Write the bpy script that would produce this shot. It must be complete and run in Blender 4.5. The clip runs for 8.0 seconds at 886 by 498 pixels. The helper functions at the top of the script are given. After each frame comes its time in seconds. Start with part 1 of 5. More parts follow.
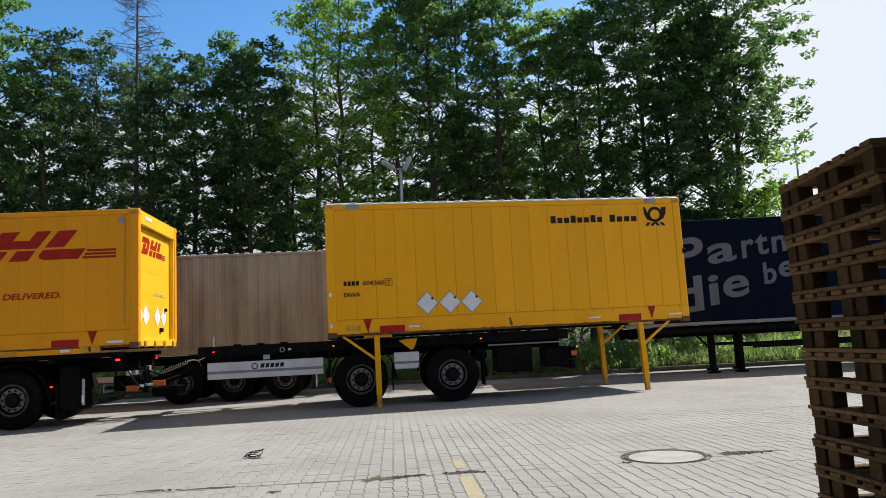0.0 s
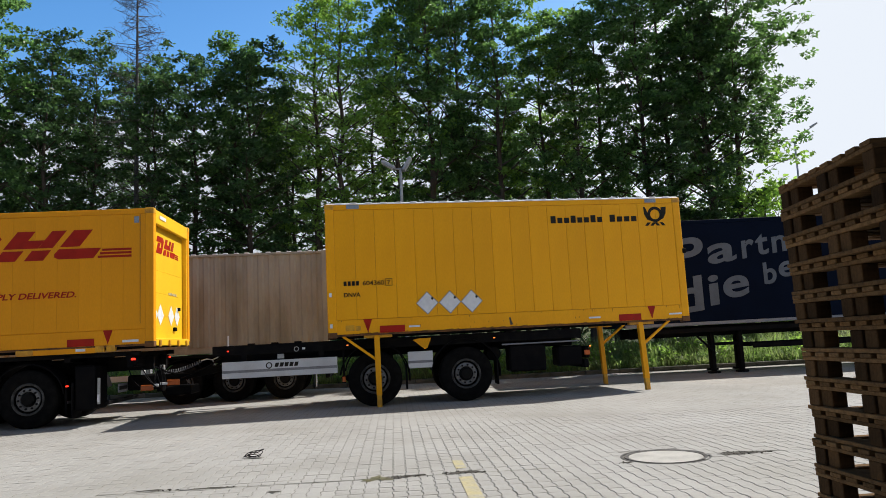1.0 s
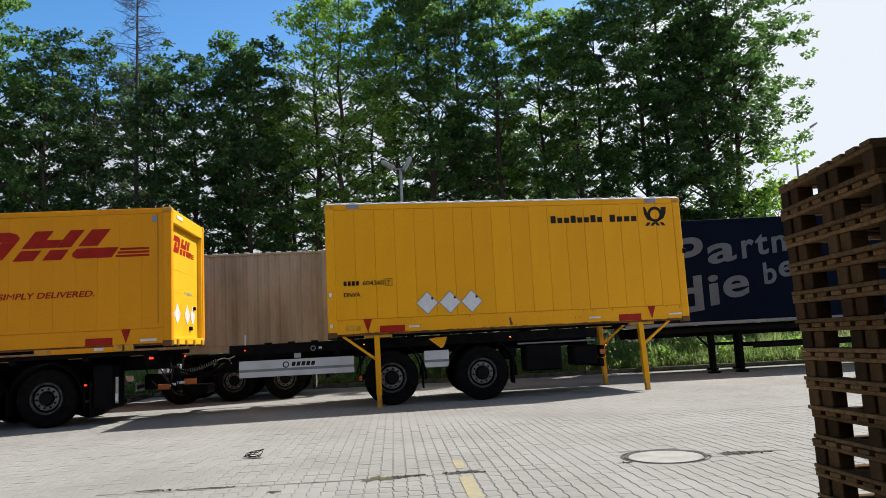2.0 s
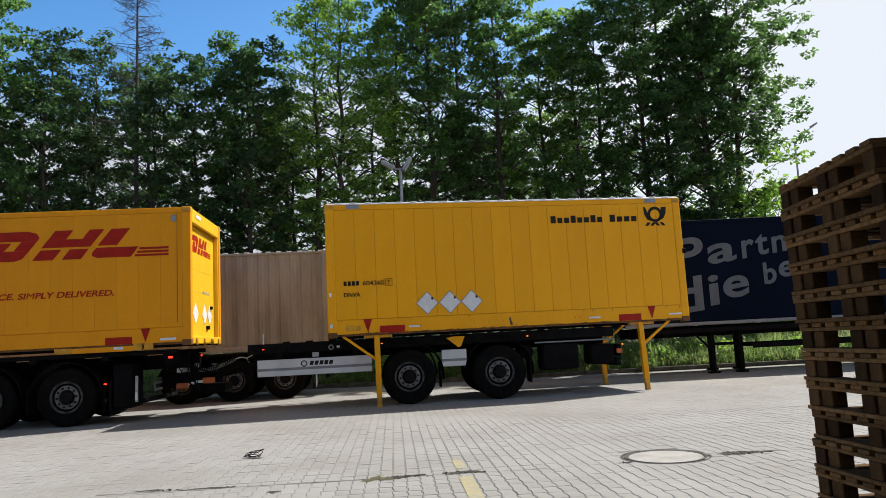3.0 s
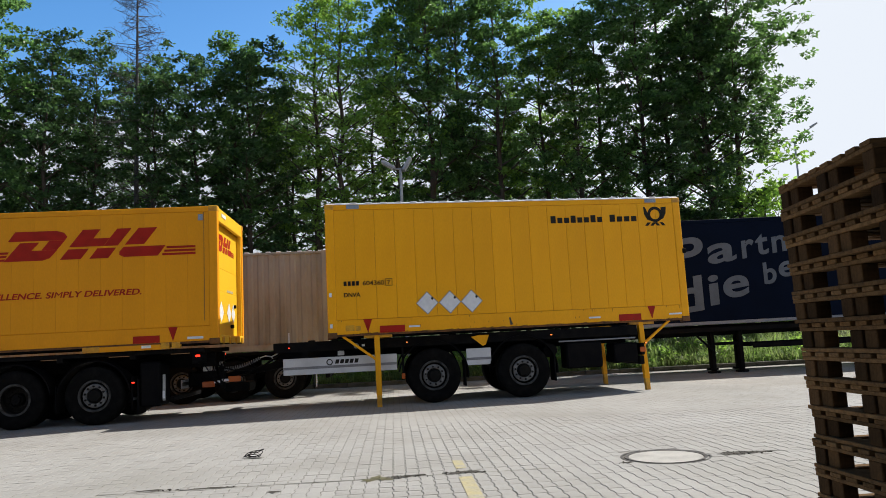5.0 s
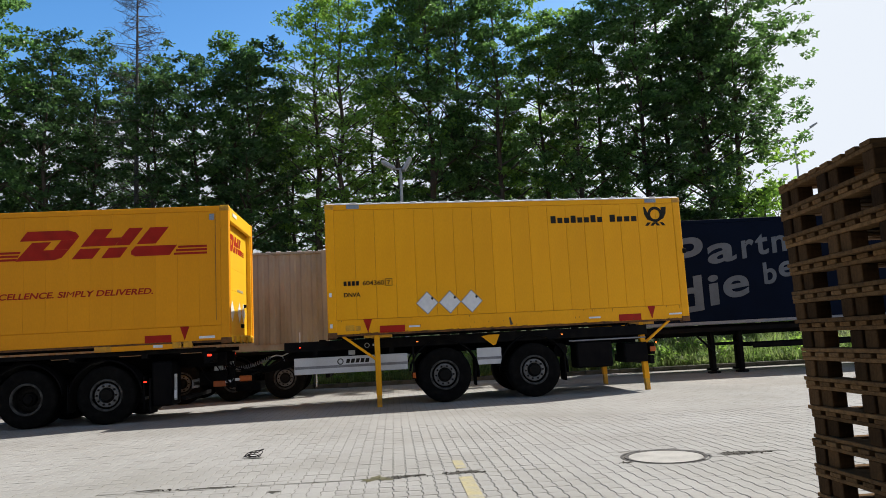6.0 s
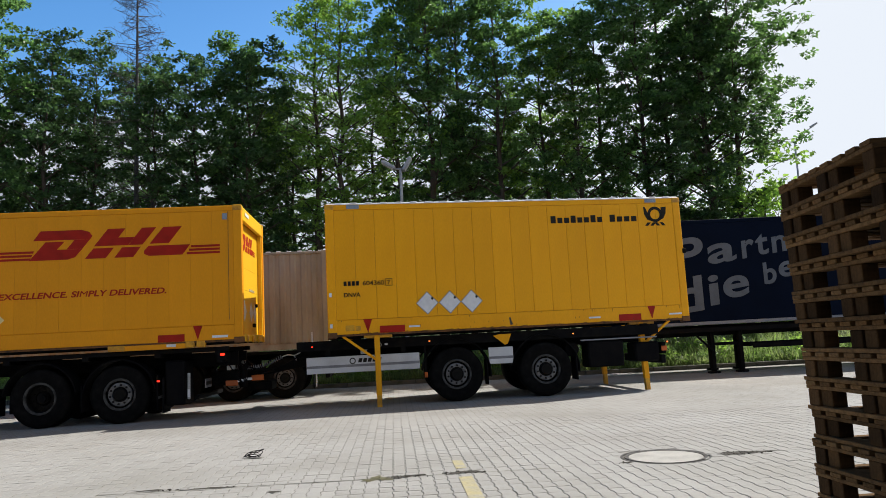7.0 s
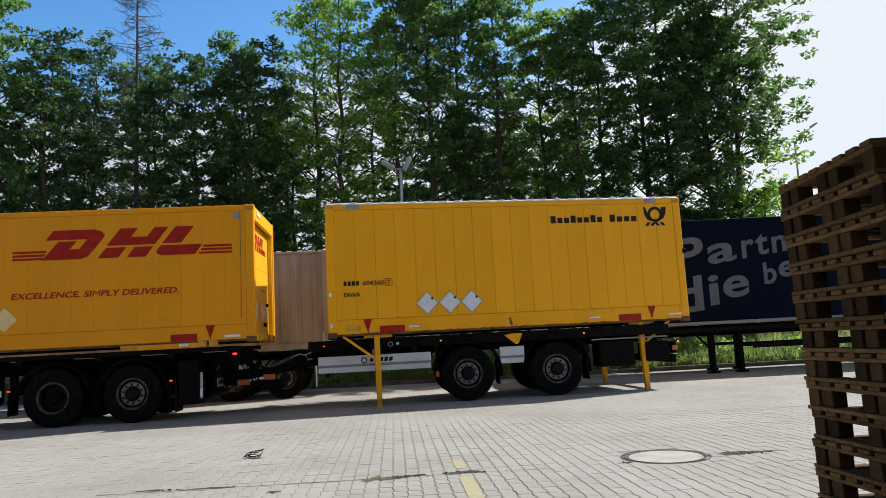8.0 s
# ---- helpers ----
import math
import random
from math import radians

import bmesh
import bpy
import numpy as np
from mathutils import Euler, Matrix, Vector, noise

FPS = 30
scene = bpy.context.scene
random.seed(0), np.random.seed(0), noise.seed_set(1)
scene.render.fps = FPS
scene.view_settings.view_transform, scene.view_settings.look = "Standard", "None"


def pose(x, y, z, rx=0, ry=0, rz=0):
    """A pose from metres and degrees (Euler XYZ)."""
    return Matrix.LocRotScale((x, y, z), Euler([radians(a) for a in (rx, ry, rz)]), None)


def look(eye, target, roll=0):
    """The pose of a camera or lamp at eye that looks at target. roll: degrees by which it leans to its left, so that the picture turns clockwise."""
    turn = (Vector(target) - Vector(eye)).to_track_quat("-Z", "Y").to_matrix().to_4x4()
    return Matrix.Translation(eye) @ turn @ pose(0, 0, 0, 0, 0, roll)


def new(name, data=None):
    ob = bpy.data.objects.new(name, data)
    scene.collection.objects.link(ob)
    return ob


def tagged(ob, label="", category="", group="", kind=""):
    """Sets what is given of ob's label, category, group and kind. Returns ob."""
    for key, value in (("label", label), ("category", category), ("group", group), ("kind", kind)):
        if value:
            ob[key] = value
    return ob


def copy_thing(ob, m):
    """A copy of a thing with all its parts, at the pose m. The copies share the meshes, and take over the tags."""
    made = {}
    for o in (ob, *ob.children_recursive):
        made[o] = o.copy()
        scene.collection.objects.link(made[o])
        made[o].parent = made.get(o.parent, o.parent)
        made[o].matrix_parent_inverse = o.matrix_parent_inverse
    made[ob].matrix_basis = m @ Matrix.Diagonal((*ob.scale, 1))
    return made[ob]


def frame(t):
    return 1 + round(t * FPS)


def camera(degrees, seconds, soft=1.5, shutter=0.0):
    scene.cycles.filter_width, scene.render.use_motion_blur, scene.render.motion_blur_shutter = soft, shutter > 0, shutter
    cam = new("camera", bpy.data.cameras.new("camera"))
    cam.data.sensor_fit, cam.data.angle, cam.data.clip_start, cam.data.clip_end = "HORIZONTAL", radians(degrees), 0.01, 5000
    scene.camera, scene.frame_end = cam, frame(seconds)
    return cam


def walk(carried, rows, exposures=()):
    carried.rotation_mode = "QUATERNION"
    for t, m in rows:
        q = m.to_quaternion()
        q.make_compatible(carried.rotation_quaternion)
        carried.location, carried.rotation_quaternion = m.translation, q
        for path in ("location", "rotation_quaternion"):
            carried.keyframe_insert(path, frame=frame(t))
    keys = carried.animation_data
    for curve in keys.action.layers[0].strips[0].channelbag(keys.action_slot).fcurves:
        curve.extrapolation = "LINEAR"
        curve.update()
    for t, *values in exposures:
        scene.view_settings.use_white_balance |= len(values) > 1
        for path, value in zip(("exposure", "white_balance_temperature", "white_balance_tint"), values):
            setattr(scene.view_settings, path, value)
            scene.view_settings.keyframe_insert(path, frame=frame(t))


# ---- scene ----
cam = camera(62.6, 8.0, soft=0.8)
EYE = (0.0, 0.0, 1.209)
VIEW = look(EYE, (0.0, math.cos(0.1253), 1.209 + math.sin(0.1253)), roll=-2.97)
walk(cam, [(0.0, VIEW), (8.0, VIEW)], exposures=[(0.0, 0.32), (8.0, 0.32)])

# ---------------------------------------------------------------- light
SUN_EL, SUN_AZ = radians(45.0), radians(62.0)
sun = new("sun", bpy.data.lights.new("sun", "SUN"))
sun.data.energy, sun.data.angle, sun.data.color = 5.0, radians(0.5), (1.0, 0.965, 0.91)
SUN_DIR = Vector((math.sin(SUN_AZ) * math.cos(SUN_EL), math.cos(SUN_AZ) * math.cos(SUN_EL), math.sin(SUN_EL)))
sun.matrix_world = look(SUN_DIR * 60, (0, 0, 0))


def make_world():
    w = bpy.data.worlds.new("world")
    scene.world = w
    w.use_nodes = True
    nt = w.node_tree
    bg = nt.nodes["Background"]
    sky = nt.nodes.new("ShaderNodeTexSky")
    sky.sky_type, sky.sun_disc = "NISHITA", False
    sky.sun_elevation, sky.sun_rotation = SUN_EL, SUN_AZ
    sky.dust_density, sky.air_density, sky.ozone_density = 1.2, 1.0, 2.0
    co = nt.nodes.new("ShaderNodeTexCoord")
    sep = nt.nodes.new("ShaderNodeSeparateXYZ")
    nt.links.new(co.outputs["Generated"], sep.inputs[0])
    mp = nt.nodes.new("ShaderNodeMapping")
    mp.inputs["Scale"].default_value = (1.0, 1.0, 2.6)
    nt.links.new(co.outputs["Generated"], mp.inputs[0])
    nz = nt.nodes.new("ShaderNodeTexNoise")
    nz.inputs["Scale"].default_value, nz.inputs["Detail"].default_value = 3.4, 7.0
    nt.links.new(mp.outputs[0], nz.inputs["Vector"])
    # cloud cover grows towards the east
    grow = nt.nodes.new("ShaderNodeMapRange")
    grow.inputs["From Min"].default_value, grow.inputs["From Max"].default_value = 0.05, 0.50
    grow.inputs["To Min"].default_value, grow.inputs["To Max"].default_value = 0.0, 0.62
    nt.links.new(sep.outputs["X"], grow.inputs["Value"])
    # and haze whitens the sky near the horizon
    low = nt.nodes.new("ShaderNodeMapRange")
    low.inputs["From Min"].default_value, low.inputs["From Max"].default_value = 0.23, 0.44
    low.inputs["To Min"].default_value, low.inputs["To Max"].default_value = 0.40, -0.30
    nt.links.new(sep.outputs["Z"], low.inputs["Value"])
    add = nt.nodes.new("ShaderNodeMath")
    add.operation = "ADD"
    nt.links.new(nz.outputs["Fac"], add.inputs[0])
    nt.links.new(grow.outputs[0], add.inputs[1])
    add2 = nt.nodes.new("ShaderNodeMath")
    add2.operation = "ADD"
    nt.links.new(add.outputs[0], add2.inputs[0])
    nt.links.new(low.outputs[0], add2.inputs[1])
    cover = nt.nodes.new("ShaderNodeMapRange")
    cover.interpolation_type = "SMOOTHSTEP"
    cover.inputs["From Min"].default_value, cover.inputs["From Max"].default_value = 0.45, 0.82
    nt.links.new(add2.outputs[0], cover.inputs["Value"])
    mix = nt.nodes.new("ShaderNodeMix")
    mix.data_type = "RGBA"
    nt.links.new(cover.outputs[0], mix.inputs["Factor"])
    sat = nt.nodes.new("ShaderNodeHueSaturation")
    sat.inputs["Saturation"].default_value, sat.inputs["Value"].default_value = 1.35, 1.55
    nt.links.new(sky.outputs[0], sat.inputs["Color"])
    nt.links.new(sat.outputs[0], mix.inputs[6])
    # haze and cloud glow towards the sun and dim away from it
    dot = nt.nodes.new("ShaderNodeVectorMath")
    dot.operation = "DOT_PRODUCT"
    nt.links.new(co.outputs["Generated"], dot.inputs[0])
    dot.inputs[1].default_value = tuple(SUN_DIR)
    glow = nt.nodes.new("ShaderNodeMapRange")
    glow.inputs["From Min"].default_value, glow.inputs["From Max"].default_value = -0.5, 0.75
    glow.inputs["To Min"].default_value, glow.inputs["To Max"].default_value = 0.22, 1.05
    nt.links.new(dot.outputs["Value"], glow.inputs["Value"])
    tone = nt.nodes.new("ShaderNodeMix")
    tone.data_type = "RGBA"
    nt.links.new(glow.outputs[0], tone.inputs["Factor"])
    tone.inputs[6].default_value, tone.inputs[7].default_value = (0.1, 0.15, 0.25, 1), (6.1, 6.5, 7.1, 1)
    nt.links.new(tone.outputs[2], mix.inputs[7])
    # the dome deepens towards the zenith
    deep = nt.nodes.new("ShaderNodeMapRange")
    deep.interpolation_type = "SMOOTHSTEP"
    deep.inputs["From Min"].default_value, deep.inputs["From Max"].default_value = 0.38, 0.85
    deep.inputs["To Min"].default_value, deep.inputs["To Max"].default_value = 1.0, 0.34
    nt.links.new(sep.outputs["Z"], deep.inputs["Value"])
    dome = nt.nodes.new("ShaderNodeVectorMath")
    dome.operation = "SCALE"
    nt.links.new(mix.outputs[2], dome.inputs[0])
    nt.links.new(deep.outputs[0], dome.inputs["Scale"])
    nt.links.new(dome.outputs["Vector"], bg.inputs["Color"])
    bg.inputs["Strength"].default_value = 0.11


make_world()

# ---------------------------------------------------------------- materials


def mat(name, col, rough=0.6, metal=0.0, col2=None, scale=3.0, fine=60.0, bump=0.1, fine_amt=0.25, spec=0.5,
        coat=0.0, stretch=(1, 1, 1), piece=0.0, island=0.0, transl=0.0, emit=None, coord="Object"):
    """A painted or raw surface: two scales of variation, fine relief, and a shift of tone per piece."""
    m = bpy.data.materials.new(name)
    m.use_nodes = True
    nt = m.node_tree
    n, lk = nt.nodes, nt.links
    b = n["Principled BSDF"]
    b.inputs["Roughness"].default_value, b.inputs["Metallic"].default_value = rough, metal
    b.inputs["Specular IOR Level"].default_value = spec
    b.inputs["Coat Weight"].default_value = coat
    co = n.new("ShaderNodeTexCoord")
    mp = n.new("ShaderNodeMapping")
    mp.inputs["Scale"].default_value = stretch
    lk.new(co.outputs[coord], mp.inputs[0])
    big = n.new("ShaderNodeTexNoise")
    big.inputs["Scale"].default_value, big.inputs["Detail"].default_value = scale, 6.0
    lk.new(mp.outputs[0], big.inputs["Vector"])
    small = n.new("ShaderNodeTexNoise")
    small.inputs["Scale"].default_value, small.inputs["Detail"].default_value = fine, 4.0
    lk.new(mp.outputs[0], small.inputs["Vector"])
    if col2 is None:
        col2 = tuple(c * 0.72 for c in col)
    r = n.new("ShaderNodeMapRange")
    r.inputs["From Min"].default_value, r.inputs["From Max"].default_value = 0.42, 0.72
    lk.new(big.outputs["Fac"], r.inputs["Value"])
    mx = n.new("ShaderNodeMix")
    mx.data_type = "RGBA"
    lk.new(r.outputs[0], mx.inputs["Factor"])
    mx.inputs[6].default_value, mx.inputs[7].default_value = (*col, 1), (*col2, 1)
    val = n.new("ShaderNodeMapRange")
    val.inputs["From Min"].default_value, val.inputs["From Max"].default_value = 0.25, 0.75
    val.inputs["To Min"].default_value, val.inputs["To Max"].default_value = 1 - fine_amt, 1 + fine_amt
    lk.new(small.outputs["Fac"], val.inputs["Value"])
    last = val.outputs[0]
    for amount, node, out in ((piece, "ShaderNodeObjectInfo", "Random"), (island, "ShaderNodeNewGeometry", "Random Per Island")):
        if amount:
            o = n.new(node)
            rr = n.new("ShaderNodeMapRange")
            rr.inputs["To Min"].default_value, rr.inputs["To Max"].default_value = 1 - amount, 1 + amount
            lk.new(o.outputs[out], rr.inputs["Value"])
            mu = n.new("ShaderNodeMath")
            mu.operation = "MULTIPLY"
            lk.new(last, mu.inputs[0])
            lk.new(rr.outputs[0], mu.inputs[1])
            last = mu.outputs[0]
    hsv = n.new("ShaderNodeHueSaturation")
    lk.new(mx.outputs[2], hsv.inputs["Color"])
    lk.new(last, hsv.inputs["Value"])
    lk.new(hsv.outputs[0], b.inputs["Base Color"])
    if bump:
        bp = n.new("ShaderNodeBump")
        bp.inputs["Strength"].default_value, bp.inputs["Distance"].default_value = bump, 0.01
        lk.new(small.outputs["Fac"], bp.inputs["Height"])
        lk.new(bp.outputs[0], b.inputs["Normal"])
    if transl:
        tr = n.new("ShaderNodeBsdfTranslucent")
        hs2 = n.new("ShaderNodeHueSaturation")
        hs2.inputs["Hue"].default_value, hs2.inputs["Value"].default_value = 0.49, 3.2
        lk.new(hsv.outputs[0], hs2.inputs["Color"])
        lk.new(hs2.outputs[0], tr.inputs["Color"])
        ms = n.new("ShaderNodeMixShader")
        ms.inputs[0].default_value = transl
        lk.new(b.outputs[0], ms.inputs[1])
        lk.new(tr.outputs[0], ms.inputs[2])
        lk.new(ms.outputs[0], n["Material Output"].inputs[0])
    if emit:
        b.inputs["Emission Color"].default_value = (*emit[:3], 1)
        b.inputs["Emission Strength"].default_value = emit[3]
    return m


YELLOW = mat("yellow_paint", (0.88, 0.395, 0.003), 0.5, col2=(0.80, 0.34, 0.003), scale=1.1, fine=45, bump=0.03, fine_amt=0.05, spec=0.25,
             piece=0.04, stretch=(1, 1, 0.35))
# darker, more orange yellow: the truck body's shade is put into the paint
YELLOW_TRUCK_SHADED = mat("yellow_paint_shaded", (0.79, 0.315, 0.003), 0.5, col2=(0.71, 0.275, 0.003), spec=0.25, scale=1.0, fine=40, bump=0.03,
                   fine_amt=0.05, piece=0.03, stretch=(1, 1, 0.35))
YELLOW_WORN = mat("worn_yellow_steel", (0.66, 0.33, 0.01), 0.5, col2=(0.34, 0.15, 0.02), scale=6, fine=70, bump=0.15, fine_amt=0.2)
# lighter yellow of the rear end, with the sun on it put into the colour
YELLOW_REAR_SUNLIT = mat("yellow_rear_sunlit", (0.80, 0.485, 0.014), 0.42, col2=(0.74, 0.43, 0.012), scale=1.2, fine=40, bump=0.03, fine_amt=0.05)
RUST = mat("rusty_grime", (0.16, 0.065, 0.016), 0.8, col2=(0.028, 0.016, 0.008), scale=7, fine=60, bump=0.3, fine_amt=0.3)
RED = mat("red_film", (0.37, 0.014, 0.006), 0.45, scale=4, bump=0.02, fine_amt=0.06, spec=0.2)
BLACKFILM = mat("black_film", (0.02, 0.018, 0.015), 0.4, bump=0.02, spec=0.12)
WHITEFILM = mat("white_film", (0.72, 0.73, 0.76), 0.45, col2=(0.62, 0.63, 0.66), scale=9, bump=0.02, fine_amt=0.06)
BORDER = mat("placard_border", (0.26, 0.27, 0.30), 0.5, bump=0.02)
GREYFILM = mat("grey_plate", (0.24, 0.28, 0.34), 0.4, bump=0.02)
ROOFWHITE = mat("roof_white", (0.84, 0.84, 0.83), 0.5, scale=2, bump=0.05, fine_amt=0.08)
CHASSIS = mat("chassis_black", (0.006, 0.006, 0.007), 0.7, col2=(0.012, 0.011, 0.010), scale=5, fine=60, bump=0.15, spec=0.04)
PLASTIC = mat("black_plastic", (0.005, 0.005, 0.006), 0.65, col2=(0.010, 0.009, 0.009), scale=4, fine=80, bump=0.08, spec=0.04)
RUBBER = mat("tyre_rubber", (0.006, 0.006, 0.006), 0.9, col2=(0.012, 0.0115, 0.011), scale=8, fine=90, bump=0.2, spec=0.04)
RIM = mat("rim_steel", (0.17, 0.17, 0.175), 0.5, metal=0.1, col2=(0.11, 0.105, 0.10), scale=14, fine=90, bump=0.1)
# near-black rim tone, about a tenth of the bolt ring's
RIMBLACK = mat("rim_black", (0.016, 0.015, 0.0145), 0.6, metal=0.1, col2=(0.008, 0.0075, 0.007), scale=10, fine=90, bump=0.1, spec=0.12)
RIMLIP = mat("rim_edge", (0.085, 0.084, 0.082), 0.55, metal=0.1, col2=(0.02, 0.019, 0.018), scale=9, fine=90, bump=0.1, spec=0.1)
RIMDARK = mat("hub_dark", (0.010, 0.0095, 0.009), 0.6, metal=0.3, scale=14, fine=90, bump=0.1, spec=0.12)
GALV = mat("galvanised", (0.42, 0.43, 0.44), 0.5, metal=0.6, scale=8, fine=70, bump=0.05)
ALU = mat("guard_aluminium", (0.62, 0.63, 0.66), 0.42, metal=0.15, col2=(0.52, 0.52, 0.54), scale=2, fine=60, bump=0.03, fine_amt=0.06)
GREY = mat("grey_stripe", (0.22, 0.22, 0.24), 0.5, bump=0.02)
BROWN = mat("beige_steel", (0.385, 0.352, 0.285), 0.5, col2=(0.25, 0.215, 0.16), scale=2.2, fine=30, bump=0.08, fine_amt=0.06, stretch=(1, 1, 0.25))
NAVY = mat("navy_tarpaulin", (0.002, 0.0055, 0.017), 0.65, col2=(0.0015, 0.004, 0.012), scale=1.2, fine=25, bump=0.08, fine_amt=0.1, spec=0.05)
CREAM = mat("cream_film", (0.80, 0.62, 0.30), 0.45, col2=(0.74, 0.56, 0.26), scale=9, bump=0.02, fine_amt=0.06)
GREYLETTER = mat("grey_lettering", (0.088, 0.102, 0.125), 0.55, bump=0.02, fine_amt=0.08)
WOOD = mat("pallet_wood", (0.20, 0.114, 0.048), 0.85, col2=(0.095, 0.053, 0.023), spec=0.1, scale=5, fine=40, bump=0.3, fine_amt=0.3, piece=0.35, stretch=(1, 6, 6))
# darker than the boards: shade between them is put into the block colour
WOODBLOCK_SHADED = mat("pallet_block_wood_shaded", (0.088, 0.048, 0.020), 0.9, col2=(0.036, 0.021, 0.010), spec=0.1, scale=8, fine=60, bump=0.3, fine_amt=0.3, piece=0.6)
STONE = mat("concrete_paver", (0.342, 0.330, 0.305), 0.85, col2=(0.275, 0.262, 0.232), scale=0.5, fine=55, bump=0.25, fine_amt=0.10, piece=0.04, island=0.04)
JOINT = mat("joint_sand", (0.225, 0.215, 0.185), 0.95, col2=(0.15, 0.145, 0.12), scale=1.2, fine=60, bump=0.3)
SOIL = mat("meadow_soil", (0.07, 0.085, 0.03), 0.95, col2=(0.05, 0.045, 0.025), scale=0.8, fine=20, bump=0.4)
KERB = mat("kerb_concrete", (0.11, 0.105, 0.085), 0.9, col2=(0.05, 0.055, 0.035), scale=3, fine=50, bump=0.3, piece=0.1)
DARKWALL = mat("dark_concrete", (0.10, 0.095, 0.085), 0.9, col2=(0.06, 0.058, 0.05), scale=1.5, fine=40, bump=0.2)
RENDER = mat("grey_render", (0.34, 0.33, 0.31), 0.85, col2=(0.27, 0.26, 0.245), scale=0.6, fine=40, bump=0.2, fine_amt=0.06)
BARK = mat("bark", (0.075, 0.055, 0.04), 0.9, col2=(0.04, 0.03, 0.022), scale=5, fine=30, bump=0.5, stretch=(1, 1, 0.3))
DEADBARK = mat("dead_wood", (0.09, 0.085, 0.08), 0.9, scale=5, fine=30, bump=0.4)
LEAF = mat("leaf_green", (0.070, 0.140, 0.036), 0.42, col2=(0.045, 0.100, 0.030), scale=0.4, fine=3, bump=0, fine_amt=0.2, island=0.4, piece=0.15, transl=0.42, spec=0.35)
LEAF_DARK = mat("leaf_dark_green", (0.048, 0.098, 0.030), 0.42, col2=(0.032, 0.070, 0.024), scale=0.4, fine=3, bump=0, fine_amt=0.2, island=0.4, piece=0.15, transl=0.34, spec=0.35)
LEAF_LIGHT = mat("leaf_yellow_green", (0.135, 0.235, 0.040), 0.45, col2=(0.095, 0.180, 0.034), scale=0.4, fine=3, bump=0, fine_amt=0.2, island=0.35, transl=0.42, spec=0.35)
GRASS = mat("grass_blade", (0.115, 0.18, 0.05), 0.6, col2=(0.17, 0.185, 0.08), scale=1.0, fine=4, bump=0, fine_amt=0.2, island=0.4, transl=0.35)
IRON = mat("cast_iron", (0.10, 0.095, 0.09), 0.6, metal=0.4, scale=9, fine=60, bump=0.3)
COVER = mat("cover_concrete", (0.44, 0.42, 0.38), 0.85, scale=4, fine=70, bump=0.2, fine_amt=0.1)
YPAINT = mat("faded_yellow_marking", (0.43, 0.37, 0.20), 0.85, col2=(0.34, 0.32, 0.27), scale=6, fine=40, bump=0.2)
# dirt and crumbs on the yard, also the painted shadow of the door seam
DIRT_SHADE = mat("dark_dirt_and_shade", (0.075, 0.068, 0.055), 0.95, scale=10, fine=60, bump=0.6)
MOSS = mat("mossy_puddle", (0.13, 0.125, 0.07), 0.5, scale=6, fine=60, bump=0.1)
ORANGE = mat("orange_lens", (0.50, 0.10, 0.008), 0.3, bump=0, fine_amt=0.05)
REDGLOW = mat("lit_red_lamp", (0.6, 0.02, 0.01), 0.3, bump=0, emit=(1.0, 0.03, 0.012, 2.0))
AMBERGLOW = mat("lit_amber_lamp", (0.7, 0.2, 0.02), 0.3, bump=0, emit=(1.0, 0.22, 0.04, 1.3))

# ---------------------------------------------------------------- mesh helpers


def box(bm, x0, x1, y0, y1, z0, z1, bevel=0.0, m=None):
    mm = Matrix.Translation(((x0 + x1) / 2, (y0 + y1) / 2, (z0 + z1) / 2)) @ Matrix.Diagonal((x1 - x0, y1 - y0, z1 - z0, 1))
    vs = bmesh.ops.create_cube(bm, size=1.0, matrix=mm)["verts"]
    if bevel:
        es = list({e for v in vs for e in v.link_edges})
        vs = bmesh.ops.bevel(bm, geom=es, offset=bevel, segments=1, affect="EDGES", profile=0.5)["verts"]
    if m is not None:
        bmesh.ops.transform(bm, matrix=m, verts=list(vs))
    return bm


def one_box(*a, **k):
    return box(bmesh.new(), *a, **k)


def bar(bm, p, q, r, seg=8, r2=None):
    """A round bar from p to q, tapered to r2."""
    p, q = Vector(p), Vector(q)
    m = Matrix.Translation((p + q) / 2) @ (q - p).to_track_quat("Z", "Y").to_matrix().to_4x4()
    bmesh.ops.create_cone(bm, cap_ends=True, segments=seg, radius1=r, radius2=r if r2 is None else r2, depth=(q - p).length, matrix=m)
    return bm


def square_bar(bm, p, q, w, d):
    p, q = Vector(p), Vector(q)
    m = Matrix.Translation((p + q) / 2) @ (q - p).to_track_quat("Z", "Y").to_matrix().to_4x4() @ Matrix.Diagonal((w, d, (q - p).length, 1))
    vs = bmesh.ops.create_cube(bm, size=1.0, matrix=m)["verts"]
    bmesh.ops.bevel(bm, geom=list({e for v in vs for e in v.link_edges}), offset=0.006, segments=1, affect="EDGES")
    return bm


def slab(bm, pts, y0, y1):
    """A flat shape in the xz plane, given by its outline, from y0 to y1."""
    a = [bm.verts.new((x, y0, z)) for x, z in pts]
    b = [bm.verts.new((x, y1, z)) for x, z in pts]
    bm.faces.new(a)
    bm.faces.new(b[::-1])
    for i in range(len(pts)):
        j = (i + 1) % len(pts)
        bm.faces.new((a[j], a[i], b[i], b[j]))
    bmesh.ops.recalc_face_normals(bm, faces=bm.faces)
    return bm


